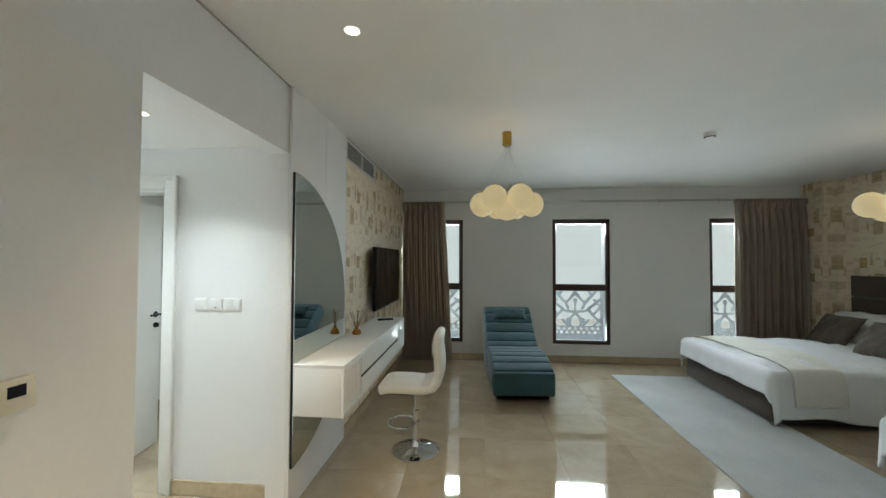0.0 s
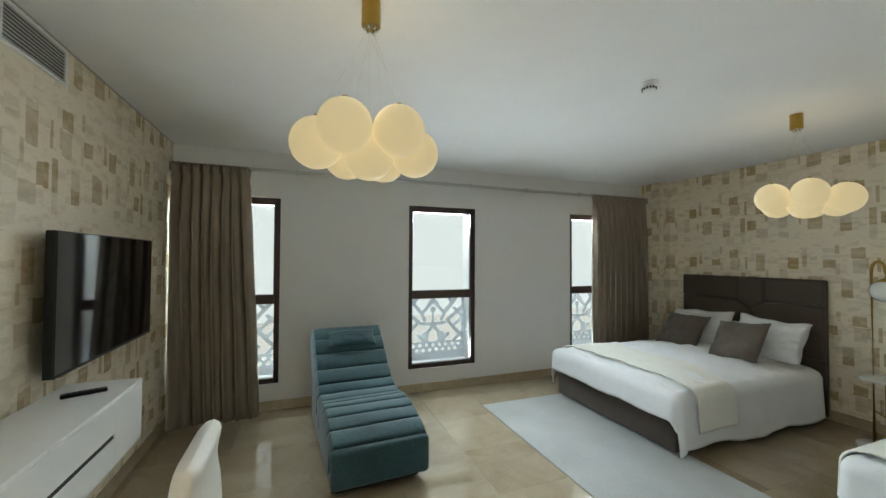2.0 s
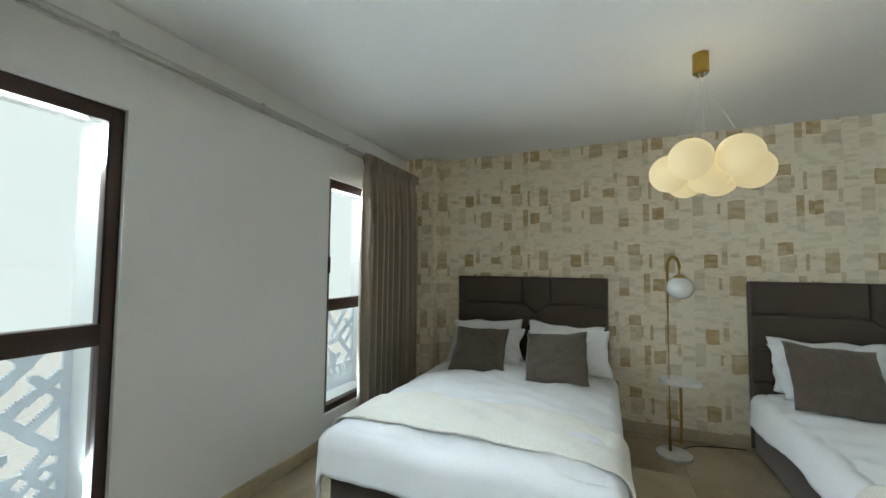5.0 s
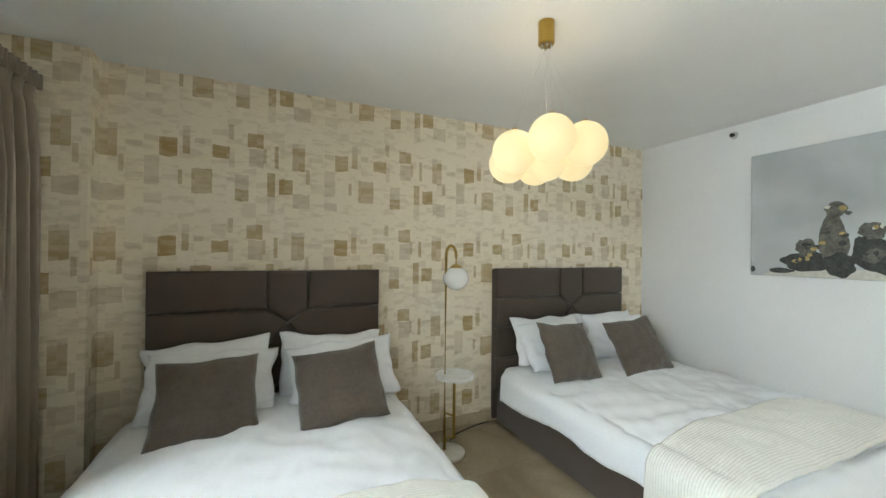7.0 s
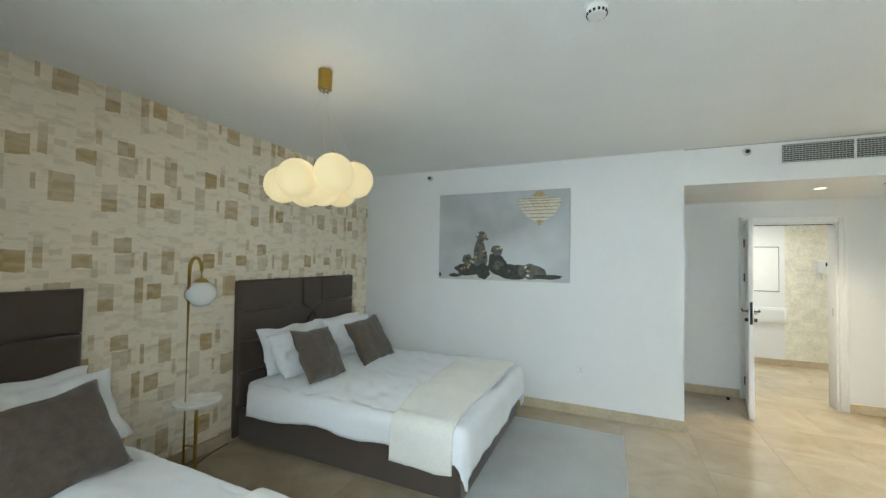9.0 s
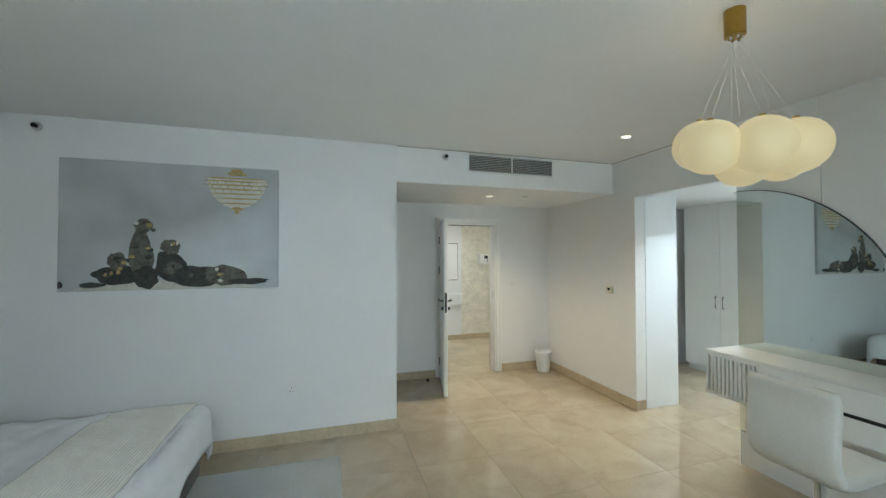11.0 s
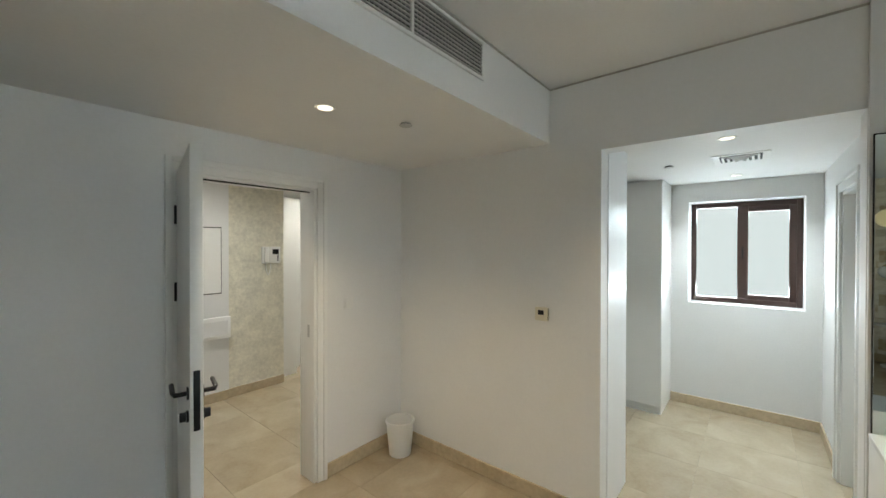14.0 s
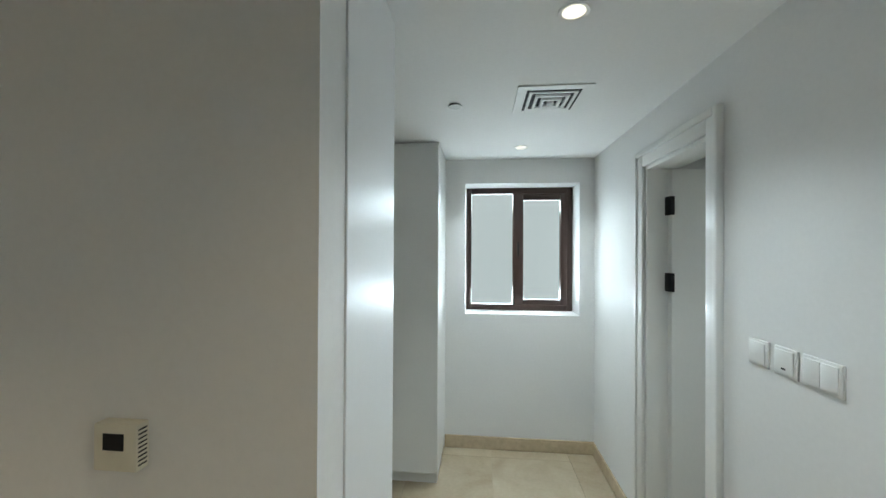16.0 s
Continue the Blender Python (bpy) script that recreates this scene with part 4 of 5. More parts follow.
part("rear_bulge", box_bm(-0.075, -0.045, -0.36, 0.36, -0.28, 0.06, 0.012), BLACK, tv)
part("wall_bracket", box_bm(-0.113, -0.075, -0.22, 0.22, -0.16, 0.10, 0.004), BLACK, tv, "black wall bracket")

remote = thing("remote_control", "black remote control lying on the vanity shelf", "remote control", pose(-0.63, 5.0, VZ1, 0, 0, -65))
part("case", box_bm(-0.022, 0.022, -0.085, 0.085, 0.0, 0.017, 0.006, 3), BLACK, remote)
for i in range(6):
    for j in (-0.011, 0.0, 0.011):
        part("button", box_bm(j - 0.003, j + 0.003, -0.06 + i * 0.02, -0.053 + i * 0.02, 0.016, 0.0185, 0.001, 1), DARK, remote)

diffuser = thing("reed_diffuser", "amber glass reed diffuser with brown reeds on the vanity", "diffuser", pose(-0.70, 4.22, VZ1))
part("bottle", lathe_bm([(0, 0), (0.034, 0), (0.038, 0.006), (0.038, 0.018), (0.026, 0.042), (0.013, 0.05), (0.013, 0.062), (0.016, 0.064), (0.016, 0.068), (0, 0.068)], 28), AMBER, diffuser, "amber bottle")
for dx, dy in ((0.05, 0.09), (0.03, 0.075), (-0.02, -0.06), (-0.035, -0.075), (0.01, 0.02), (-0.01, 0.05)):
    part("reed", tube_bm([(0, 0, 0.03), (dx, dy, 0.205)], 0.0025, 6), REED, diffuser)

# ---- bar stool ----
stool = thing("bar_stool", "white leatherette gas-lift bar stool with chrome base, at the vanity", "stool", pose(-0.15, 4.10, 0))


def padded_shell(line, thick, width, first, rows):
    """A padded sheet swept along a side profile, quilted in squares, with rounded edges and ends."""
    pts = [Vector((a, 0, b)) for a, b in line]
    fine = []
    for k in range(len(pts) - 1):
        p0, p1, p2, p3 = pts[max(k - 1, 0)], pts[k], pts[k + 1], pts[min(k + 2, len(pts) - 1)]
        for q in range(8):
            t = q / 8
            fine.append(0.5 * (2 * p1 + (p2 - p0) * t + (2 * p0 - 5 * p1 + 4 * p2 - p3) * t * t + (3 * p1 - p0 - 3 * p2 + p3) * t ** 3))
    fine.append(pts[-1])
    bm = bmesh.new()
    rings, n, seg = [], len(fine) - 1, 40
    for k, p in enumerate(fine):
        d = (fine[min(k + 1, n)] - fine[max(k - 1, 0)]).normalized()
        up = Vector((-d.z, 0, d.x))
        f = k / n
        end = math.sqrt(max(0.0, 1 - max(0.0, 1 - min(f, 1 - f) / 0.06) ** 2)) * 0.97 + 0.03
        side = width * (1 - 0.10 * max(0.0, 1 - min(f, 1 - f) / 0.10) ** 2)
        groove = min(1.0, abs(math.sin(math.pi * (f - first) * rows)) / 0.22)
        ring = []
        for m in range(seg):
            a = 2 * math.pi * m / seg
            c, q = math.cos(a), math.sin(a)
            y = math.copysign(abs(c) ** 0.35, c) * side / 2
            z = math.copysign(abs(q) ** 0.6, q) * thick / 2 * end
            if q > 0:
                z *= 0.86 + 0.14 * min(groove, min(1.0, abs(math.sin(math.pi * (y / width + 0.5) * 3)) / 0.18 + (0.6 if abs(y) > width * 0.42 else 0.0)))
            ring.append(bm.verts.new(p + up * z + Vector((0, y, 0))))
        rings.append(ring)
    for a, b in zip(rings, rings[1:]):
        for m in range(seg):
            bm.faces.new((a[m], a[(m + 1) % seg], b[(m + 1) % seg], b[m]))
    bm.faces.new(rings[0][::-1])
    bm.faces.new(rings[-1])
    bmesh.ops.recalc_face_normals(bm, faces=bm.faces[:])
    return bm


part("seat", padded_shell([(-0.275, 0.535), (-0.20, 0.555), (-0.06, 0.555), (0.08, 0.550), (0.165, 0.575)], 0.085, 0.40, 0.05, 3), LEATHER, stool, angle=70)
part("backrest", padded_shell([(0.135, 0.550), (0.185, 0.600), (0.205, 0.68), (0.200, 0.79), (0.188, 0.89), (0.205, 0.995)], 0.075, 0.40, 0.30, 3), LEATHER, stool, angle=70)
part("seat_plate", box_bm(-0.12, 0.08, -0.10, 0.10, 0.485, 0.503, 0.004), BLACK, stool)
part("gas_lift", lathe_bm([(0.0, 0.30), (0.014, 0.30), (0.014, 0.49), (0, 0.49)], 20), CHROME, stool)
part("column", lathe_bm([(0, 0.03), (0.05, 0.035), (0.034, 0.07), (0.026, 0.11), (0.025, 0.33), (0, 0.335)], 28), CHROME, stool)
part("base_disc", lathe_bm([(0, 0.0), (0.19, 0.0), (0.195, 0.006), (0.18, 0.014), (0.10, 0.028), (0.05, 0.045), (0, 0.05)], 48), CHROME, stool, "chrome dished base")
part("foot_ring", tube_bm([(0.02 - 0.115 + 0.115 * math.cos(2 * math.pi * i / 28) - 0.02, 0.13 * math.sin(2 * math.pi * i / 28), 0.225) for i in range(29)], 0.009, 8), CHROME, stool)
part("foot_ring_collar", lathe_bm([(0, 0.205), (0.034, 0.205), (0.034, 0.245), (0, 0.245)], 20), CHROME, stool)

# ---- floor lamp with a small table ----
lamp = thing("floor_lamp", "brass arched floor lamp with opal globe and marble shelf", "floor lamp", pose(4.95, 4.40, 0))
part("base_disc", lathe_bm([(0, 0), (0.125, 0), (0.128, 0.005), (0.128, 0.022), (0.122, 0.027), (0, 0.027)], 40), MARBLE_TOP, lamp, "white marble base")
part("pole", tube_bm([(0.02, 0.025, 0.025), (0.02, 0.025, 1.50)] + [(0.02, 0.025 - 0.0425 + 0.0425 * math.cos(math.pi * i / 12), 1.50 + 0.085 * math.sin(math.pi * i / 12)) for i in range(1, 13)] + [(0.02, -0.06, 1.435)], 0.0115, 12), BRASS, lamp)
part("shorter_leg", tube_bm([(0.02, -0.055, 0.10), (0.02, -0.055, 0.58)], 0.0115, 12), BRASS, lamp)
part("rung", tube_bm([(0.02, 0.025, 0.31), (0.02, -0.055, 0.27)], 0.007, 8), BRASS, lamp)
part("rung", tube_bm([(0.02, 0.025, 0.045), (0.02, 0.012, 0.12), (0.02, -0.055, 0.11)], 0.007, 8), BRASS, lamp)
part("cap", lathe_bm([(0, 1.405), (0.052, 1.405), (0.050, 1.416), (0.036, 1.432), (0.014, 1.444), (0, 1.445)], 24, (0.02, -0.06, 0)), BRASS, lamp)
part("globe", lathe_bm([(0.10 * math.sin(math.pi * i / 20), 1.335 - 0.092 * math.cos(math.pi * i / 20)) for i in range(21)], 36, (0.02, -0.06, 0)), OPAL, lamp, "opal white glass globe")
part("table_top", poly_bm([(0.12 * 1.25 * math.cos(2 * math.pi * i / 40) - 0.0, 0.15 * math.sin(2 * math.pi * i / 40) - 0.05) for i in range(40)], "z", 0.580, 0.022, 0.005), MARBLE_TOP, lamp, "round white marble shelf", smooth=False)
single("cable", tube_bm([(5.04, 4.36, 0.012), (5.12, 4.30, 0.006), (5.20, 4.22, 0.006), (5.26, 4.05, 0.006), (5.29, 3.92, 0.006), (5.30, 3.84, 0.006)], 0.004, 6), BLACK, "black lamp cable lying along the floor", "cable")


# ---- pendant lights ----
def pendant(x, y, turn=0, deep=1.0, drop=0.0, flat=1.0, off=0.0):
    p = thing("pendant_light", "cluster of glowing pearl glass globes on a brass ceiling canister", "pendant light", pose(x, y, 0, 0, 0, turn), group="cloud pendants")
    part("canister", lathe_bm([(0, 2.585), (0.036, 2.585), (0.040, 2.589), (0.040, 2.70), (0, 2.70)], 36), BRASS, p, "brass canister")
    for k in range(6):
        part("cord_grip", lathe_bm([(0, 2.572), (0.006, 2.572), (0.006, 2.586), (0, 2.586)], 10, (0.024 * math.cos(k * math.pi / 3), 0.024 * math.sin(k * math.pi / 3), 0)), CHROME, p)
    for k, (dx, dy, dz) in enumerate(((-0.115, -0.10, 2.125), (0.105, -0.085, 2.135), (-0.215, 0.03, 2.075), (0.21, 0.045, 2.075), (0.0, 0.02, 2.035), (0.09, 0.16, 2.065), (-0.075, 0.175, 2.07))):
        r = 0.108
        dy *= deep
        dx += off + (off if dx < -0.15 else 0.0)
        dz = 2.06 - drop + (dz - 2.06) * flat
        g = part("globe", lathe_bm([(r * math.sin(math.pi * i / 18), -r * math.cos(math.pi * i / 18)) for i in range(19)], 32, (dx, dy, dz)), PEARL, p, "glowing pearl glass globe", angle=0)
        part("ferrule", lathe_bm([(0, 0), (0.014, 0), (0.012, 0.012), (0, 0.014)], 14, (dx, dy, dz + r - 0.003)), BRASS, g)
        a = k * math.pi / 3
        part("cord", tube_bm([(0.024 * math.cos(a) if k < 6 else 0, 0.024 * math.sin(a) if k < 6 else 0, 2.58), (dx, dy, dz + r)], 0.0006, 6), CORD, p)
    return p


pendant(0.62, 4.26, 0, 1.0, 0.0, 0.85)
pendant(3.86, 4.385, -90, 1.5, 0.03, 0.55, 0.03)


# ---- ceiling and wall fittings ----
def downlight(x, y, z):
    d = thing("downlight", "round white recessed downlight, lit, in the ceiling", "downlight", pose(x, y, z), group="recessed downlights")
    part("ring", lathe_bm([(0.036, -0.001), (0.048, -0.004), (0.050, 0.0), (0.036, 0.0)], 32), PLASTIC, d)
    part("lens", lathe_bm([(0, -0.002), (0.036, -0.002), (0.036, 0.0), (0, 0.0)], 32), LAMP_DISC, d, "glowing lens", smooth=False)


# the last two, in the hall, are added fittings out of sight
for x, y, z in ((-0.25, 2.70, ZC), (0.45, 1.28, ZL), (-1.40, 2.75, ZL), (-2.95, 2.75, ZL), (0.3, -0.7, 2.6), (-1.6, -1.6, 2.6)):
    downlight(x, y, z)

smoke = thing("smoke_detector", "round white smoke detector on the ceiling", "smoke detector", pose(2.38, 4.40, ZC))
part("base", lathe_bm([(0, 0), (0.05, 0), (0.05, -0.012), (0, -0.012)], 32), PLASTIC, smoke)
part("head", lathe_bm([(0, -0.012), (0.043, -0.012), (0.044, -0.032), (0.036, -0.048), (0, -0.05)], 32), PLASTIC, smoke)
for k in range(14):
    part("slot", box_bm(0.038, 0.0435, -0.005, 0.005, -0.044, -0.034), BLACK, smoke, smooth=False, pose_at=pose(0, 0, 0, 0, 0, k * 360 / 14))


def grille(name, axis, a, b, z0, z1, face, side, label, cross=False):
    """A two-bay louvred air grille with a white rim."""
    g = thing(name, label, "air vent")

    def bx(u0, u1, d0, d1, za, zb, bev=0.0):
        t0, t1 = sorted((face + side * d0, face + side * d1))
        return box_bm(u0, u1, t0, t1, za, zb, bev, 1) if axis == "x" else box_bm(t0, t1, u0, u1, za, zb, bev, 1)

    rim = 0.016
    # dark sheet for the shade of the duct behind the louvres
    part("backing", bx(a, b, 0.001, 0.003, z0, z1), DARK, g, smooth=False)
    for u0, u1, za, zb in ((a - rim, b + rim, z1, z1 + rim), (a - rim, b + rim, z0 - rim, z0), (a - rim, a, z0, z1), (b, b + rim, z0, z1), ((a + b) / 2 - 0.008, (a + b) / 2 + 0.008, z0, z1)):
        part("rim", bx(u0, u1, 0.0, 0.012, za, zb, 0.002), PLASTIC, g)
    n = 9
    for i in range(n):
        z = z0 + (i + 0.5) * (z1 - z0) / n
        for u0, u1 in ((a, (a + b) / 2 - 0.008), ((a + b) / 2 + 0.008, b)):
            part("louvre", bx(u0, u1, 0.003, 0.010, z - 0.0028, z + 0.0028), LOUVRE, g, smooth=False)
    if cross:
        m = 44
        for i in range(m):
            u = a + (i + 0.5) * (b - a) / m
            if abs(u - (a + b) / 2) > 0.012:
                part("fin", bx(u - 0.0014, u + 0.0014, 0.002, 0.004, z0, z1), LOUVRE, g, smooth=False)
    return g


grille("air_vent", "y", 4.27, 5.18, 2.505, 2.665, -0.828, 1, "white double louvred air vent high on the wallpapered wall")
grille("air_vent", "x", -0.035, 0.93, 2.505, 2.665, YS, 1, "double louvred return air grille on the white bulkhead", True)


def sprinkler(x, z):
    s = thing("wall_sprinkler", "small chrome sidewall sprinkler with dark rosette", "sprinkler", pose(x, YS, z, -90, 0, 0), group="sidewall sprinklers")
    part("rosette", lathe_bm([(0, 0), (0.034, 0), (0.032, 0.006), (0.02, 0.012), (0, 0.012)], 24), STEEL, s)
    part("nozzle", lathe_bm([(0, 0.01), (0.014, 0.012), (0.012, 0.035), (0.018, 0.038), (0.016, 0.044), (0, 0.045)], 20), BLACK, s)


sprinkler(4.39, 2.612)
sprinkler(1.18, 2.625)

for x, y, z in ((0.035, 1.41, ZL), (-2.12, 2.33, ZL)):
    s = thing("ceiling_sprinkler", "small flat round concealed sprinkler cap on the ceiling", "sprinkler", pose(x, y, z), group="concealed sprinkler caps")
    part("cap", lathe_bm([(0, -0.012), (0.034, -0.012), (0.036, -0.009), (0.030, -0.004), (0, -0.004)], 28), STEEL, s)
    part("cup", lathe_bm([(0, 0.0), (0.026, 0.0), (0.026, -0.005), (0, -0.005)], 24), DARK, s)

dv = thing("ceiling_diffuser", "square white four-way ceiling air diffuser", "air vent", pose(-2.09, 2.80, ZL))
part("plate", box_bm(-0.17, 0.17, -0.17, 0.17, -0.006, 0.0, 0.002, 1), PLASTIC, dv)
# the throat is a flat dark sheet, coloured as the shade between the vanes
part("throat", box_bm(-0.125, 0.125, -0.125, 0.125, -0.0072, -0.006), DARK, dv, smooth=False)
for k, s in enumerate((0.112, 0.080, 0.048)):
    for (a0, a1, b0, b1) in ((-s, s, s - 0.014, s), (-s, s, -s, -s + 0.014), (-s, -s + 0.014, -s + 0.014, s - 0.014), (s - 0.014, s, -s + 0.014, s - 0.014)):
        part("vane", box_bm(a0, a1, b0, b1, -0.012 - k * 0.005, -0.0072), PLASTIC, dv, smooth=False)
part("centre", box_bm(-0.016, 0.016, -0.016, 0.016, -0.024, -0.0072), PLASTIC, dv, smooth=False)

# thermostat, switches, socket
th = thing("thermostat", "cream wall thermostat with dark display", "thermostat", pose(XW, 1.808, 1.242))
part("body", box_bm(0.0, 0.028, -0.043, 0.043, -0.043, 0.043, 0.004), CREAM_PLASTIC, th)
part("display", box_bm(0.028, 0.0295, -0.022, 0.018, -0.004, 0.026), BLACK, th, "dark display", smooth=False)
for i in range(9):
    part("side_vent", box_bm(0.006, 0.024, 0.0428, 0.0435, -0.033 + i * 0.008, -0.030 + i * 0.008), DARK, th, smooth=False)


def switch_plate(name, at, w, label, category="light switch", rockers=1, h=0.086):
    """A plate in its own xz plane that looks to +y."""
    s = thing(name, label, category, at)
    part("plate", box_bm(-w / 2, w / 2, 0, 0.008, -h / 2, h / 2, 0.003), PLASTIC, s)
    for k in range(rockers):
        a = -w / 2 + 0.008 + k * (w - 0.016) / rockers
        part("rocker", box_bm(a + 0.001, a + (w - 0.016) / rockers - 0.001, 0.007, 0.012, -h / 2 + 0.008, h / 2 - 0.008, 0.002), PLASTIC, s)
    return s


switch_plate("light_switch", pose(-0.278, 0.48, 1.25), 0.086, "square white light switch on the alcove wall")
for x, n in ((-1.51, 1), (-1.40, 1), (-1.28, 2)):
    sw = switch_plate("light_switch", pose(x, 3.365, 1.278, 0, 0, 180), 0.086 if n == 1 else 0.12, "white light switch beside the bathroom door", rockers=n)
    if x == -1.40:
        part("neon", box_bm(-0.008, 0.008, 0.0115, 0.013, -0.022, -0.017), BLACK, sw)
sk = switch_plate("wall_socket", pose(2.60, YS, 0.463), 0.086, "white wall socket low on the picture wall", "socket", rockers=0)
for dx, dz in ((0, 0.018), (-0.011, -0.012), (0.011, -0.012)):
    part("pin_hole", box_bm(dx - 0.003, dx + 0.003, 0.0078, 0.0088, dz - 0.005, dz + 0.005), DARK, sk, smooth=False)

# ---- picture ----
pic = thing("picture", "large frameless print in greys with a gold chandelier", "picture", pose(3.475, YS, 1.877))
PW, PH = 0.762, 0.507
part("canvas", box_bm(-PW, PW, 0.0, 0.035, -PH, PH, 0.003, 1), material("grey_print", (0.46, 0.475, 0.48), 0.3, vary=0.20, fine=2.0, coarse=1.1), pic)
INK = material("dark_bronze_ink", (0.045, 0.047, 0.042), 0.7, vary=0.5, fine=60, coarse=22)
INK2 = material("olive_grey_ink", (0.115, 0.110, 0.090), 0.7, vary=0.5, fine=50, coarse=20)
GOLD_INK = material("gold_ink", (0.42, 0.31, 0.12), 0.6, vary=0.35, fine=60, coarse=25)
PALE_INK = material("pale_crystal_ink", (0.60, 0.58, 0.50), 0.35, vary=0.12, fine=50, coarse=16)


def blot(cx, cz, rx, rz, mat, depth, seed, wob=0.12, n=30):
    """A flat printed patch of uneven round outline; cx from the picture's east side, both as fractions."""
    pts = []
    for i in range(n):
        a = 2 * math.pi * i / n
        k = 1 + wob * noise.noise((math.cos(a) * 1.8 + seed, math.sin(a) * 1.8, seed))
        x = PW - 2 * PW * (cx + rx * k * math.cos(a))
        z = PH - 2 * PH * (cz + rz * k * math.sin(a))
        pts.append((x, max(-PH + 0.004, z)))
    part("printed_shape", poly_bm(pts, "y", 0.0351, depth), mat, pic, smooth=False)


for k, (cx, cz, rx, rz, m) in enumerate(((0.50, 0.985, 0.42, 0.05, PALE_INK), (0.24, 0.885, 0.10, 0.075, INK), (0.245, 0.77, 0.045, 0.055, INK2), (0.345, 0.72, 0.055, 0.20, INK2), (0.355, 0.50, 0.042, 0.055, INK2), (0.37, 0.90, 0.06, 0.09, INK), (0.475, 0.81, 0.075, 0.115, INK), (0.475, 0.66, 0.045, 0.06, INK2), (0.49, 0.83, 0.045, 0.055, INK2), (0.60, 0.90, 0.12, 0.085, INK), (0.73, 0.89, 0.10, 0.085, INK2), (0.85, 0.945, 0.10, 0.025, INK), (0.14, 0.955, 0.05, 0.02, INK), (0.012, 0.95, 0.010, 0.025, INK))):
    blot(cx, cz, rx, rz, m, 0.0006 + 0.0003 * k, k * 1.7, 0.28)
# the printed chandelier: a tapering bowl of pale crystal crossed by fine gold rings
for k in range(15):
    f = k / 14
    blot(0.79, 0.10 + 0.23 * f, 0.150 * math.sqrt(1 - 0.93 * f * f), 0.018, PALE_INK, 0.0006 + 0.0001 * k, 40 + k, 0.06)
for k in range(8):
    f = k / 7
    blot(0.79, 0.092 + 0.25 * f ** 1.2, 0.165 * math.sqrt(1 - 0.95 * f * f), 0.0065, GOLD_INK, 0.0024 + 0.0001 * k, 60 + k, 0.25)
for k in range(22):
    cx = 0.655 + k * 0.0129
    blot(cx, 0.135 + 0.03 * (k % 3), 0.0022, 0.016, GOLD_INK, 0.0036, k * 1.3, 0.4, 8)
for cz, rx in ((0.345, 0.026), (0.372, 0.012), (0.055, 0.045), (0.030, 0.030)):
    blot(0.79, cz, rx, 0.017, GOLD_INK, 0.0040, cz * 9, 0.2)

_rng = random.Random(4)
for k in range(46):
    cx, cz = _rng.choice(((0.24, 0.885), (0.345, 0.70), (0.355, 0.52), (0.475, 0.80), (0.60, 0.90), (0.73, 0.89), (0.475, 0.67), (0.25, 0.78)))
    blot(cx + _rng.uniform(-0.045, 0.045), cz + _rng.uniform(-0.055, 0.05), _rng.uniform(0.006, 0.016), _rng.uniform(0.008, 0.020), _rng.choice((INK, INK2, INK2, GOLD_INK, PALE_INK) if k % 3 else (INK,)), 0.0055 + 0.00005 * k, k * 2.3, 0.5, 9)

# ---- alcove ----
bn = thing("waste_bin", "white plastic waste bin standing in the corner", "waste bin", pose(-0.655, 0.66, 0))
part("bucket", lathe_bm([(0, 0), (0.085, 0), (0.088, 0.004), (0.112, 0.27), (0.106, 0.27), (0.083, 0.01), (0, 0.008)], 36), PLASTIC, bn)
part("rim", lathe_bm([(0.104, 0.262), (0.118, 0.262), (0.120, 0.268), (0.118, 0.278), (0.104, 0.278), (0.104, 0.262)], 36), PLASTIC, bn)
ds = thing("door_stop", "small black floor door stop", "door stop", pose(1.04, 0.62, 0))
part("post", lathe_bm([(0, 0), (0.018, 0), (0.018, 0.02), (0.013, 0.034), (0, 0.036)], 20), BLACK, ds)
# no groove is cut: grey strips carry its shade in their colour
for n, bmx in (("shadow_gap_west", box_bm(XW, XW + 0.004, YS + 0.004, 3.245, ZC - 0.010, ZC - 0.0005)), ("shadow_gap_papered", box_bm(-0.828, -0.824, 4.25, 6.99, ZC - 0.012, ZC - 0.0005)), ("shadow_gap_south", box_bm(XW + 0.004, 1.67, YS, YS + 0.004, ZC - 0.010, ZC - 0.0005))):
    structure(n, bmx, material(n, (0.42, 0.40, 0.36), 0.8), "narrow grey strip standing for the shaded groove under the ceiling", "trim")

# ---- hall ----
ic = thing("intercom", "white wall intercom handset with grey display", "intercom", pose(-0.705, -1.62, 1.575))
part("body", box_bm(-0.11, 0.11, 0, 0.035, -0.10, 0.10, 0.006), PLASTIC, ic)
part("display", box_bm(-0.085, -0.01, 0.035, 0.037, 0.01, 0.07), BLACK, ic, "grey display", smooth=False)
for k in range(5):
    part("key", box_bm(-0.085, -0.065, 0.035, 0.038, -0.07 + k * 0.016, -0.06 + k * 0.016), DARK, ic)
part("handset", box_bm(0.045, 0.10, 0.035, 0.065, -0.09, 0.095, 0.012, 3), PLASTIC, ic, "white handset")
part("coiled_cord", tube_bm([(0.07 + 0.03 * math.cos(math.pi * i / 14) - 0.03, 0.03, -0.10 - 0.13 * math.sin(math.pi * i / 14)) for i in range(15)], 0.006, 8), PLASTIC, ic)
hc = thing("fuse_cabinet", "flush white wall cabinet door with a dark plate standing for the shade in the edge gap", "cabinet", pose(0.185, -1.60, 1.525))
# near-black plate shows round the door as the shade of its edge gap
part("frame", box_bm(-0.34, 0.34, 0, 0.006, -0.36, 0.36, 0.001, 1), DARK, hc, "dark plate standing for the shade in the edge gap")
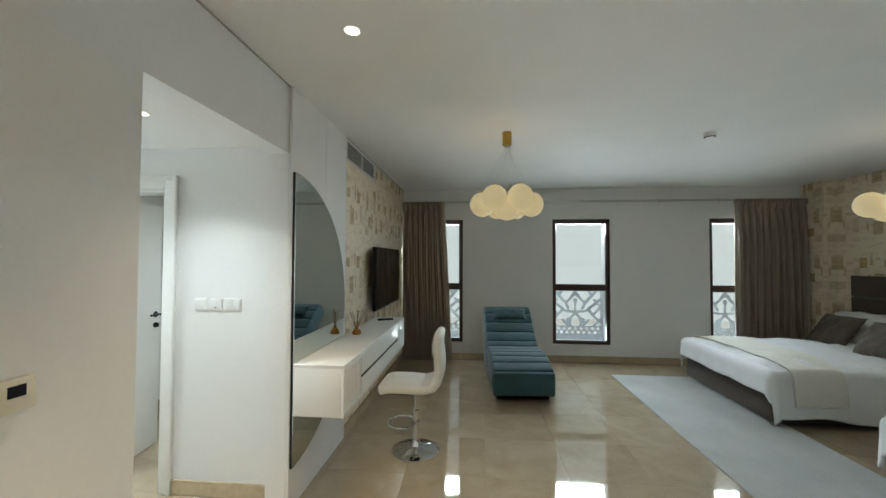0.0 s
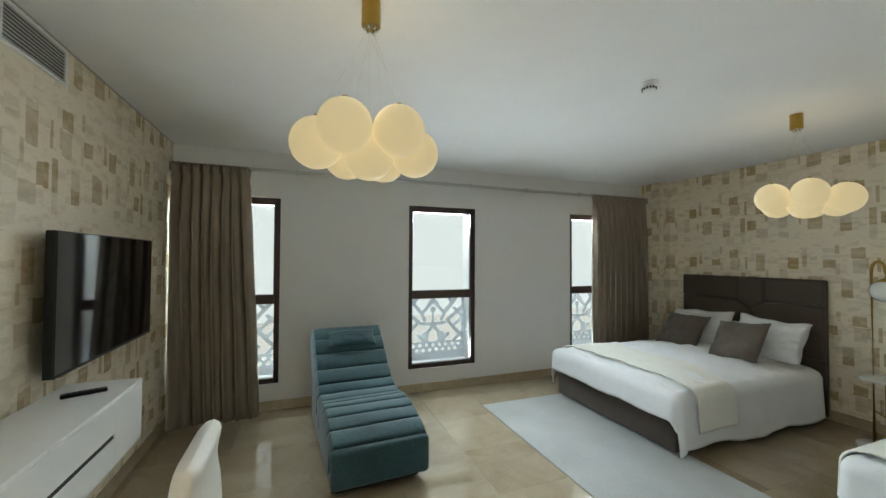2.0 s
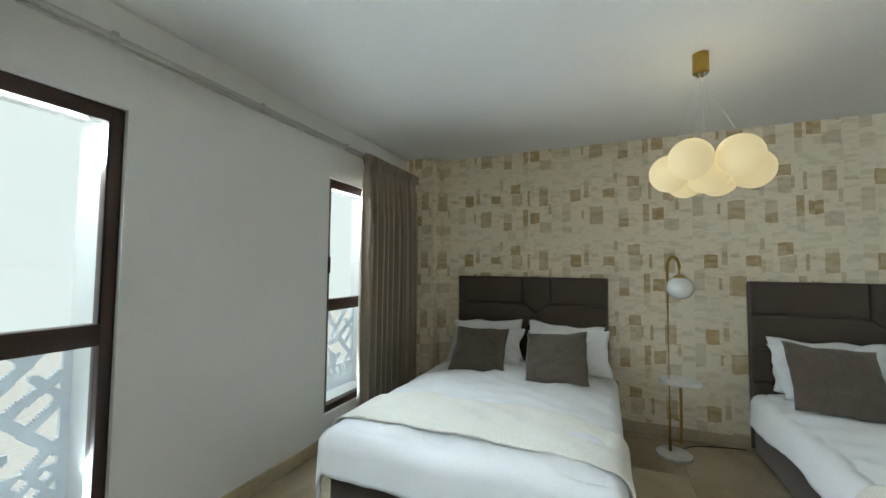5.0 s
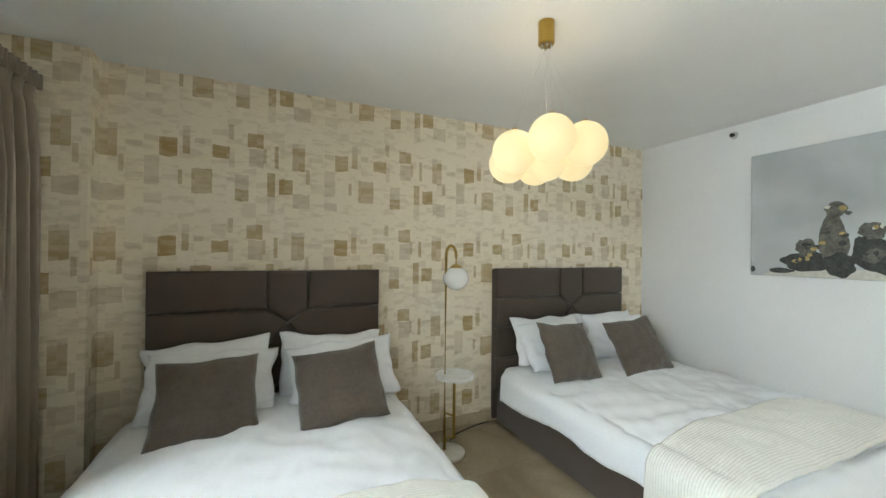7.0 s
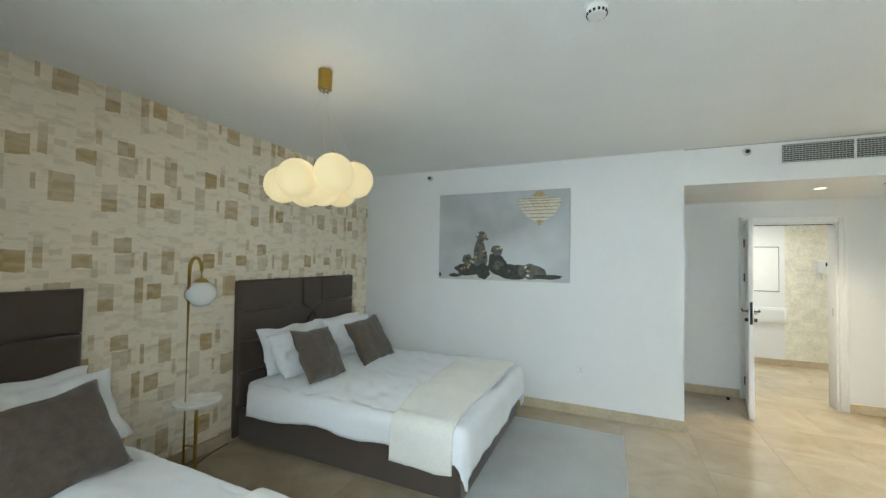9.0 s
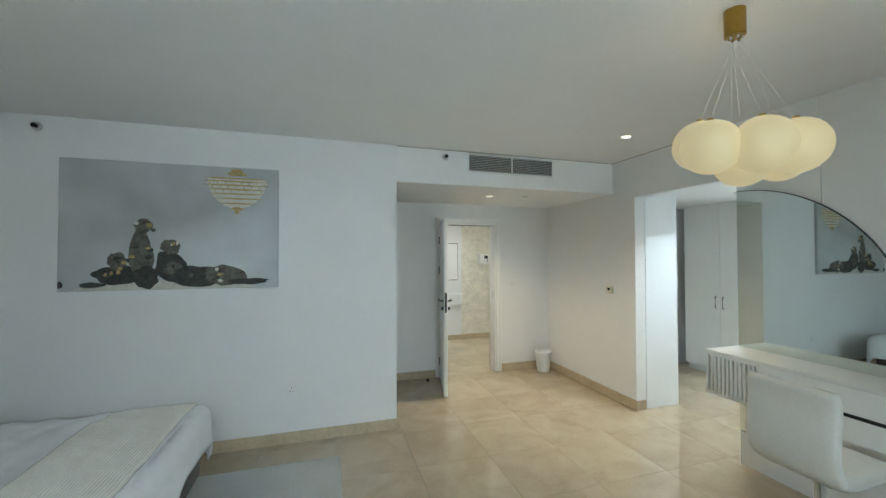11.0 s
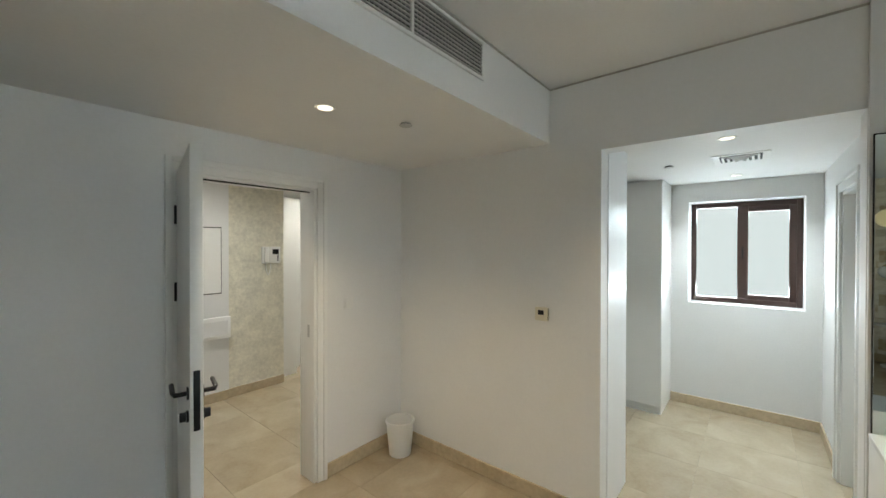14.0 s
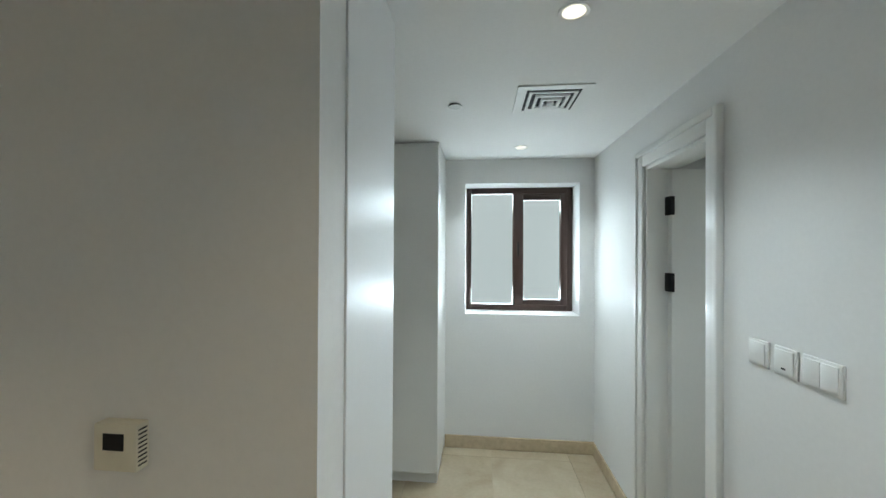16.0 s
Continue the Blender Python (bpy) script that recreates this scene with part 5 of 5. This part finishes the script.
part("door", box_bm(-0.33, 0.33, 0.004, 0.018, -0.35, 0.35, 0.002, 1), LACQUER, hc)
hs = thing("wall_console", "white wall-hung console drawer in the hall", "console", pose(0.335, -1.60, 0.80))
part("body", box_bm(-0.56, 0.55, 0, 0.06, -0.115, 0.115, 0.003), LACQUER, hs)
# shade of the drawer slot, laid on the front as a dark strip
part("drawer_slot_shade", box_bm(-0.20, 0.52, 0.06, 0.061, -0.006, 0.006), DARK, hs, "dark strip standing for the shade in the finger gap", smooth=False)
part("end_panel", box_bm(-0.53, -0.24, 0.06, 0.063, -0.075, 0.075), PAINT, hs)


def tall_cabinet(name, at, w, d, h, doors, label):
    """A white wardrobe, its doors on the +y face of its own axes."""
    c = thing(name, label, "wardrobe", at)
    part("body", box_bm(0, w, -d, -0.022, 0.08, h, 0.002, 1), LACQUER, c)
    part("plinth", box_bm(0.01, w - 0.01, -d, -0.05, 0, 0.08), LACQUER, c)
    dw = w / doors
    for k in range(doors):
        dr = part("door", box_bm(k * dw + 0.0015, (k + 1) * dw - 0.0015, -0.02, 0, 0.09, h - 0.03, 0.002, 1), LACQUER, c)
        hx = (k + 1) * dw - 0.05 if k % 2 == 0 else k * dw + 0.05
        part("handle", tube_bm([(hx, 0, 0.925), (hx, 0.025, 0.93), (hx, 0.025, 1.08), (hx, 0, 1.085)], 0.006, 8), BLACK, dr, "black bow handle")
    return c


tall_cabinet("wardrobe", pose(-2.75, 2.18, 0, 0, 0, -90), 1.05, 0.55, ZL - 0.002, 2, "white two-door wardrobe with black bow handles")
tall_cabinet("wardrobe", pose(-1.2, -3.4, 0, 0, 0, 0) @ pose(0, 0, 0, 0, 0, 90), 1.6, 0.25, 2.3, 2, "white hall wardrobe with black handles")
side = thing("wardrobe", "gloss white tall wardrobe end by the passage", "wardrobe", pose(-1.41, 0.96, 0))
part("end_panel", box_bm(0, 0.438, 1.19, 1.22, 0.0, ZL - 0.002, 0.002, 1), GLOSS, side, "gloss white end panel")
part("body", box_bm(0, 0.438, 0, 1.19, 0.0, ZL - 0.002), LACQUER, side)

# glowing backdrops for the white haze; the west one brighter to offset lower exposure


def haze(name, glow):
    m = bpy.data.materials.new(name)
    m.use_nodes = True
    e = m.node_tree.nodes.new("ShaderNodeEmission")
    e.inputs[0].default_value, e.inputs[1].default_value = (0.97, 1.0, 0.99, 1), glow
    m.node_tree.links.new(e.outputs[0], m.node_tree.nodes["Material Output"].inputs["Surface"])
    return m


structure("backdrop_north", box_bm(-160, 160, 50.5, 51.5, -8, 160), haze("pale_haze", HAZE_NORTH), "bright white haze beyond the windows", "backdrop")
structure("backdrop_west", box_bm(-51.5, -50.5, -160, 50, -8, 160), haze("bright_haze", HAZE_WEST), "bright white haze beyond the dressing room window", "backdrop")

# ---- floor tiles, last ----
floor = structure("floor", box_bm(-3.62, 5.5, -4.0, 7.0, -0.12, -0.004), GROUT, "polished cream limestone tiled floor", "floor")
TILE = 0.60
_mesh = finish(box_bm(0.0008, TILE - 0.0008, 0.0008, TILE - 0.0008, -0.012, 0.0, 0.0006, 1), "tile", STONE)


def tiles_over(x0, x1, y0, y1):
    """Whole tiles on the common grid, cut at the edges of the space."""
    gx, gy = -0.77, 1.955
    i0, i1 = math.floor((x0 - gx) / TILE + 1e-6), math.ceil((x1 - gx) / TILE - 1e-6)
    j0, j1 = math.floor((y0 - gy) / TILE + 1e-6), math.ceil((y1 - gy) / TILE - 1e-6)
    for i in range(i0, i1):
        for j in range(j0, j1):
            a, b = gx + i * TILE, gy + j * TILE
            c, d, e, f = max(a, x0), min(a + TILE, x1), max(b, y0), min(b + TILE, y1)
            if d - c < 0.02 or f - e < 0.02:
                continue
            if d - c > TILE - 1e-4 and f - e > TILE - 1e-4:
                ob = new("tile", _mesh)
                ob.location = (a, b, 0)
            else:
                ob = new("tile", finish(box_bm(c - a + 0.0008, d - a - 0.0008, e - b + 0.0008, f - b - 0.0008, -0.012, 0.0), "tile", STONE))
                ob.location = (a, b, 0)
            ob.parent = floor


tiles_over(XW, XE, YS, YN)
tiles_over(XW, 1.67, 0.48, YS)
tiles_over(-3.30, XW, 0.95, 3.365)
tiles_over(-2.8, 2.5, -3.9, 0.48)
tiles_over(-3.2, -0.97, 3.365, 5.3)
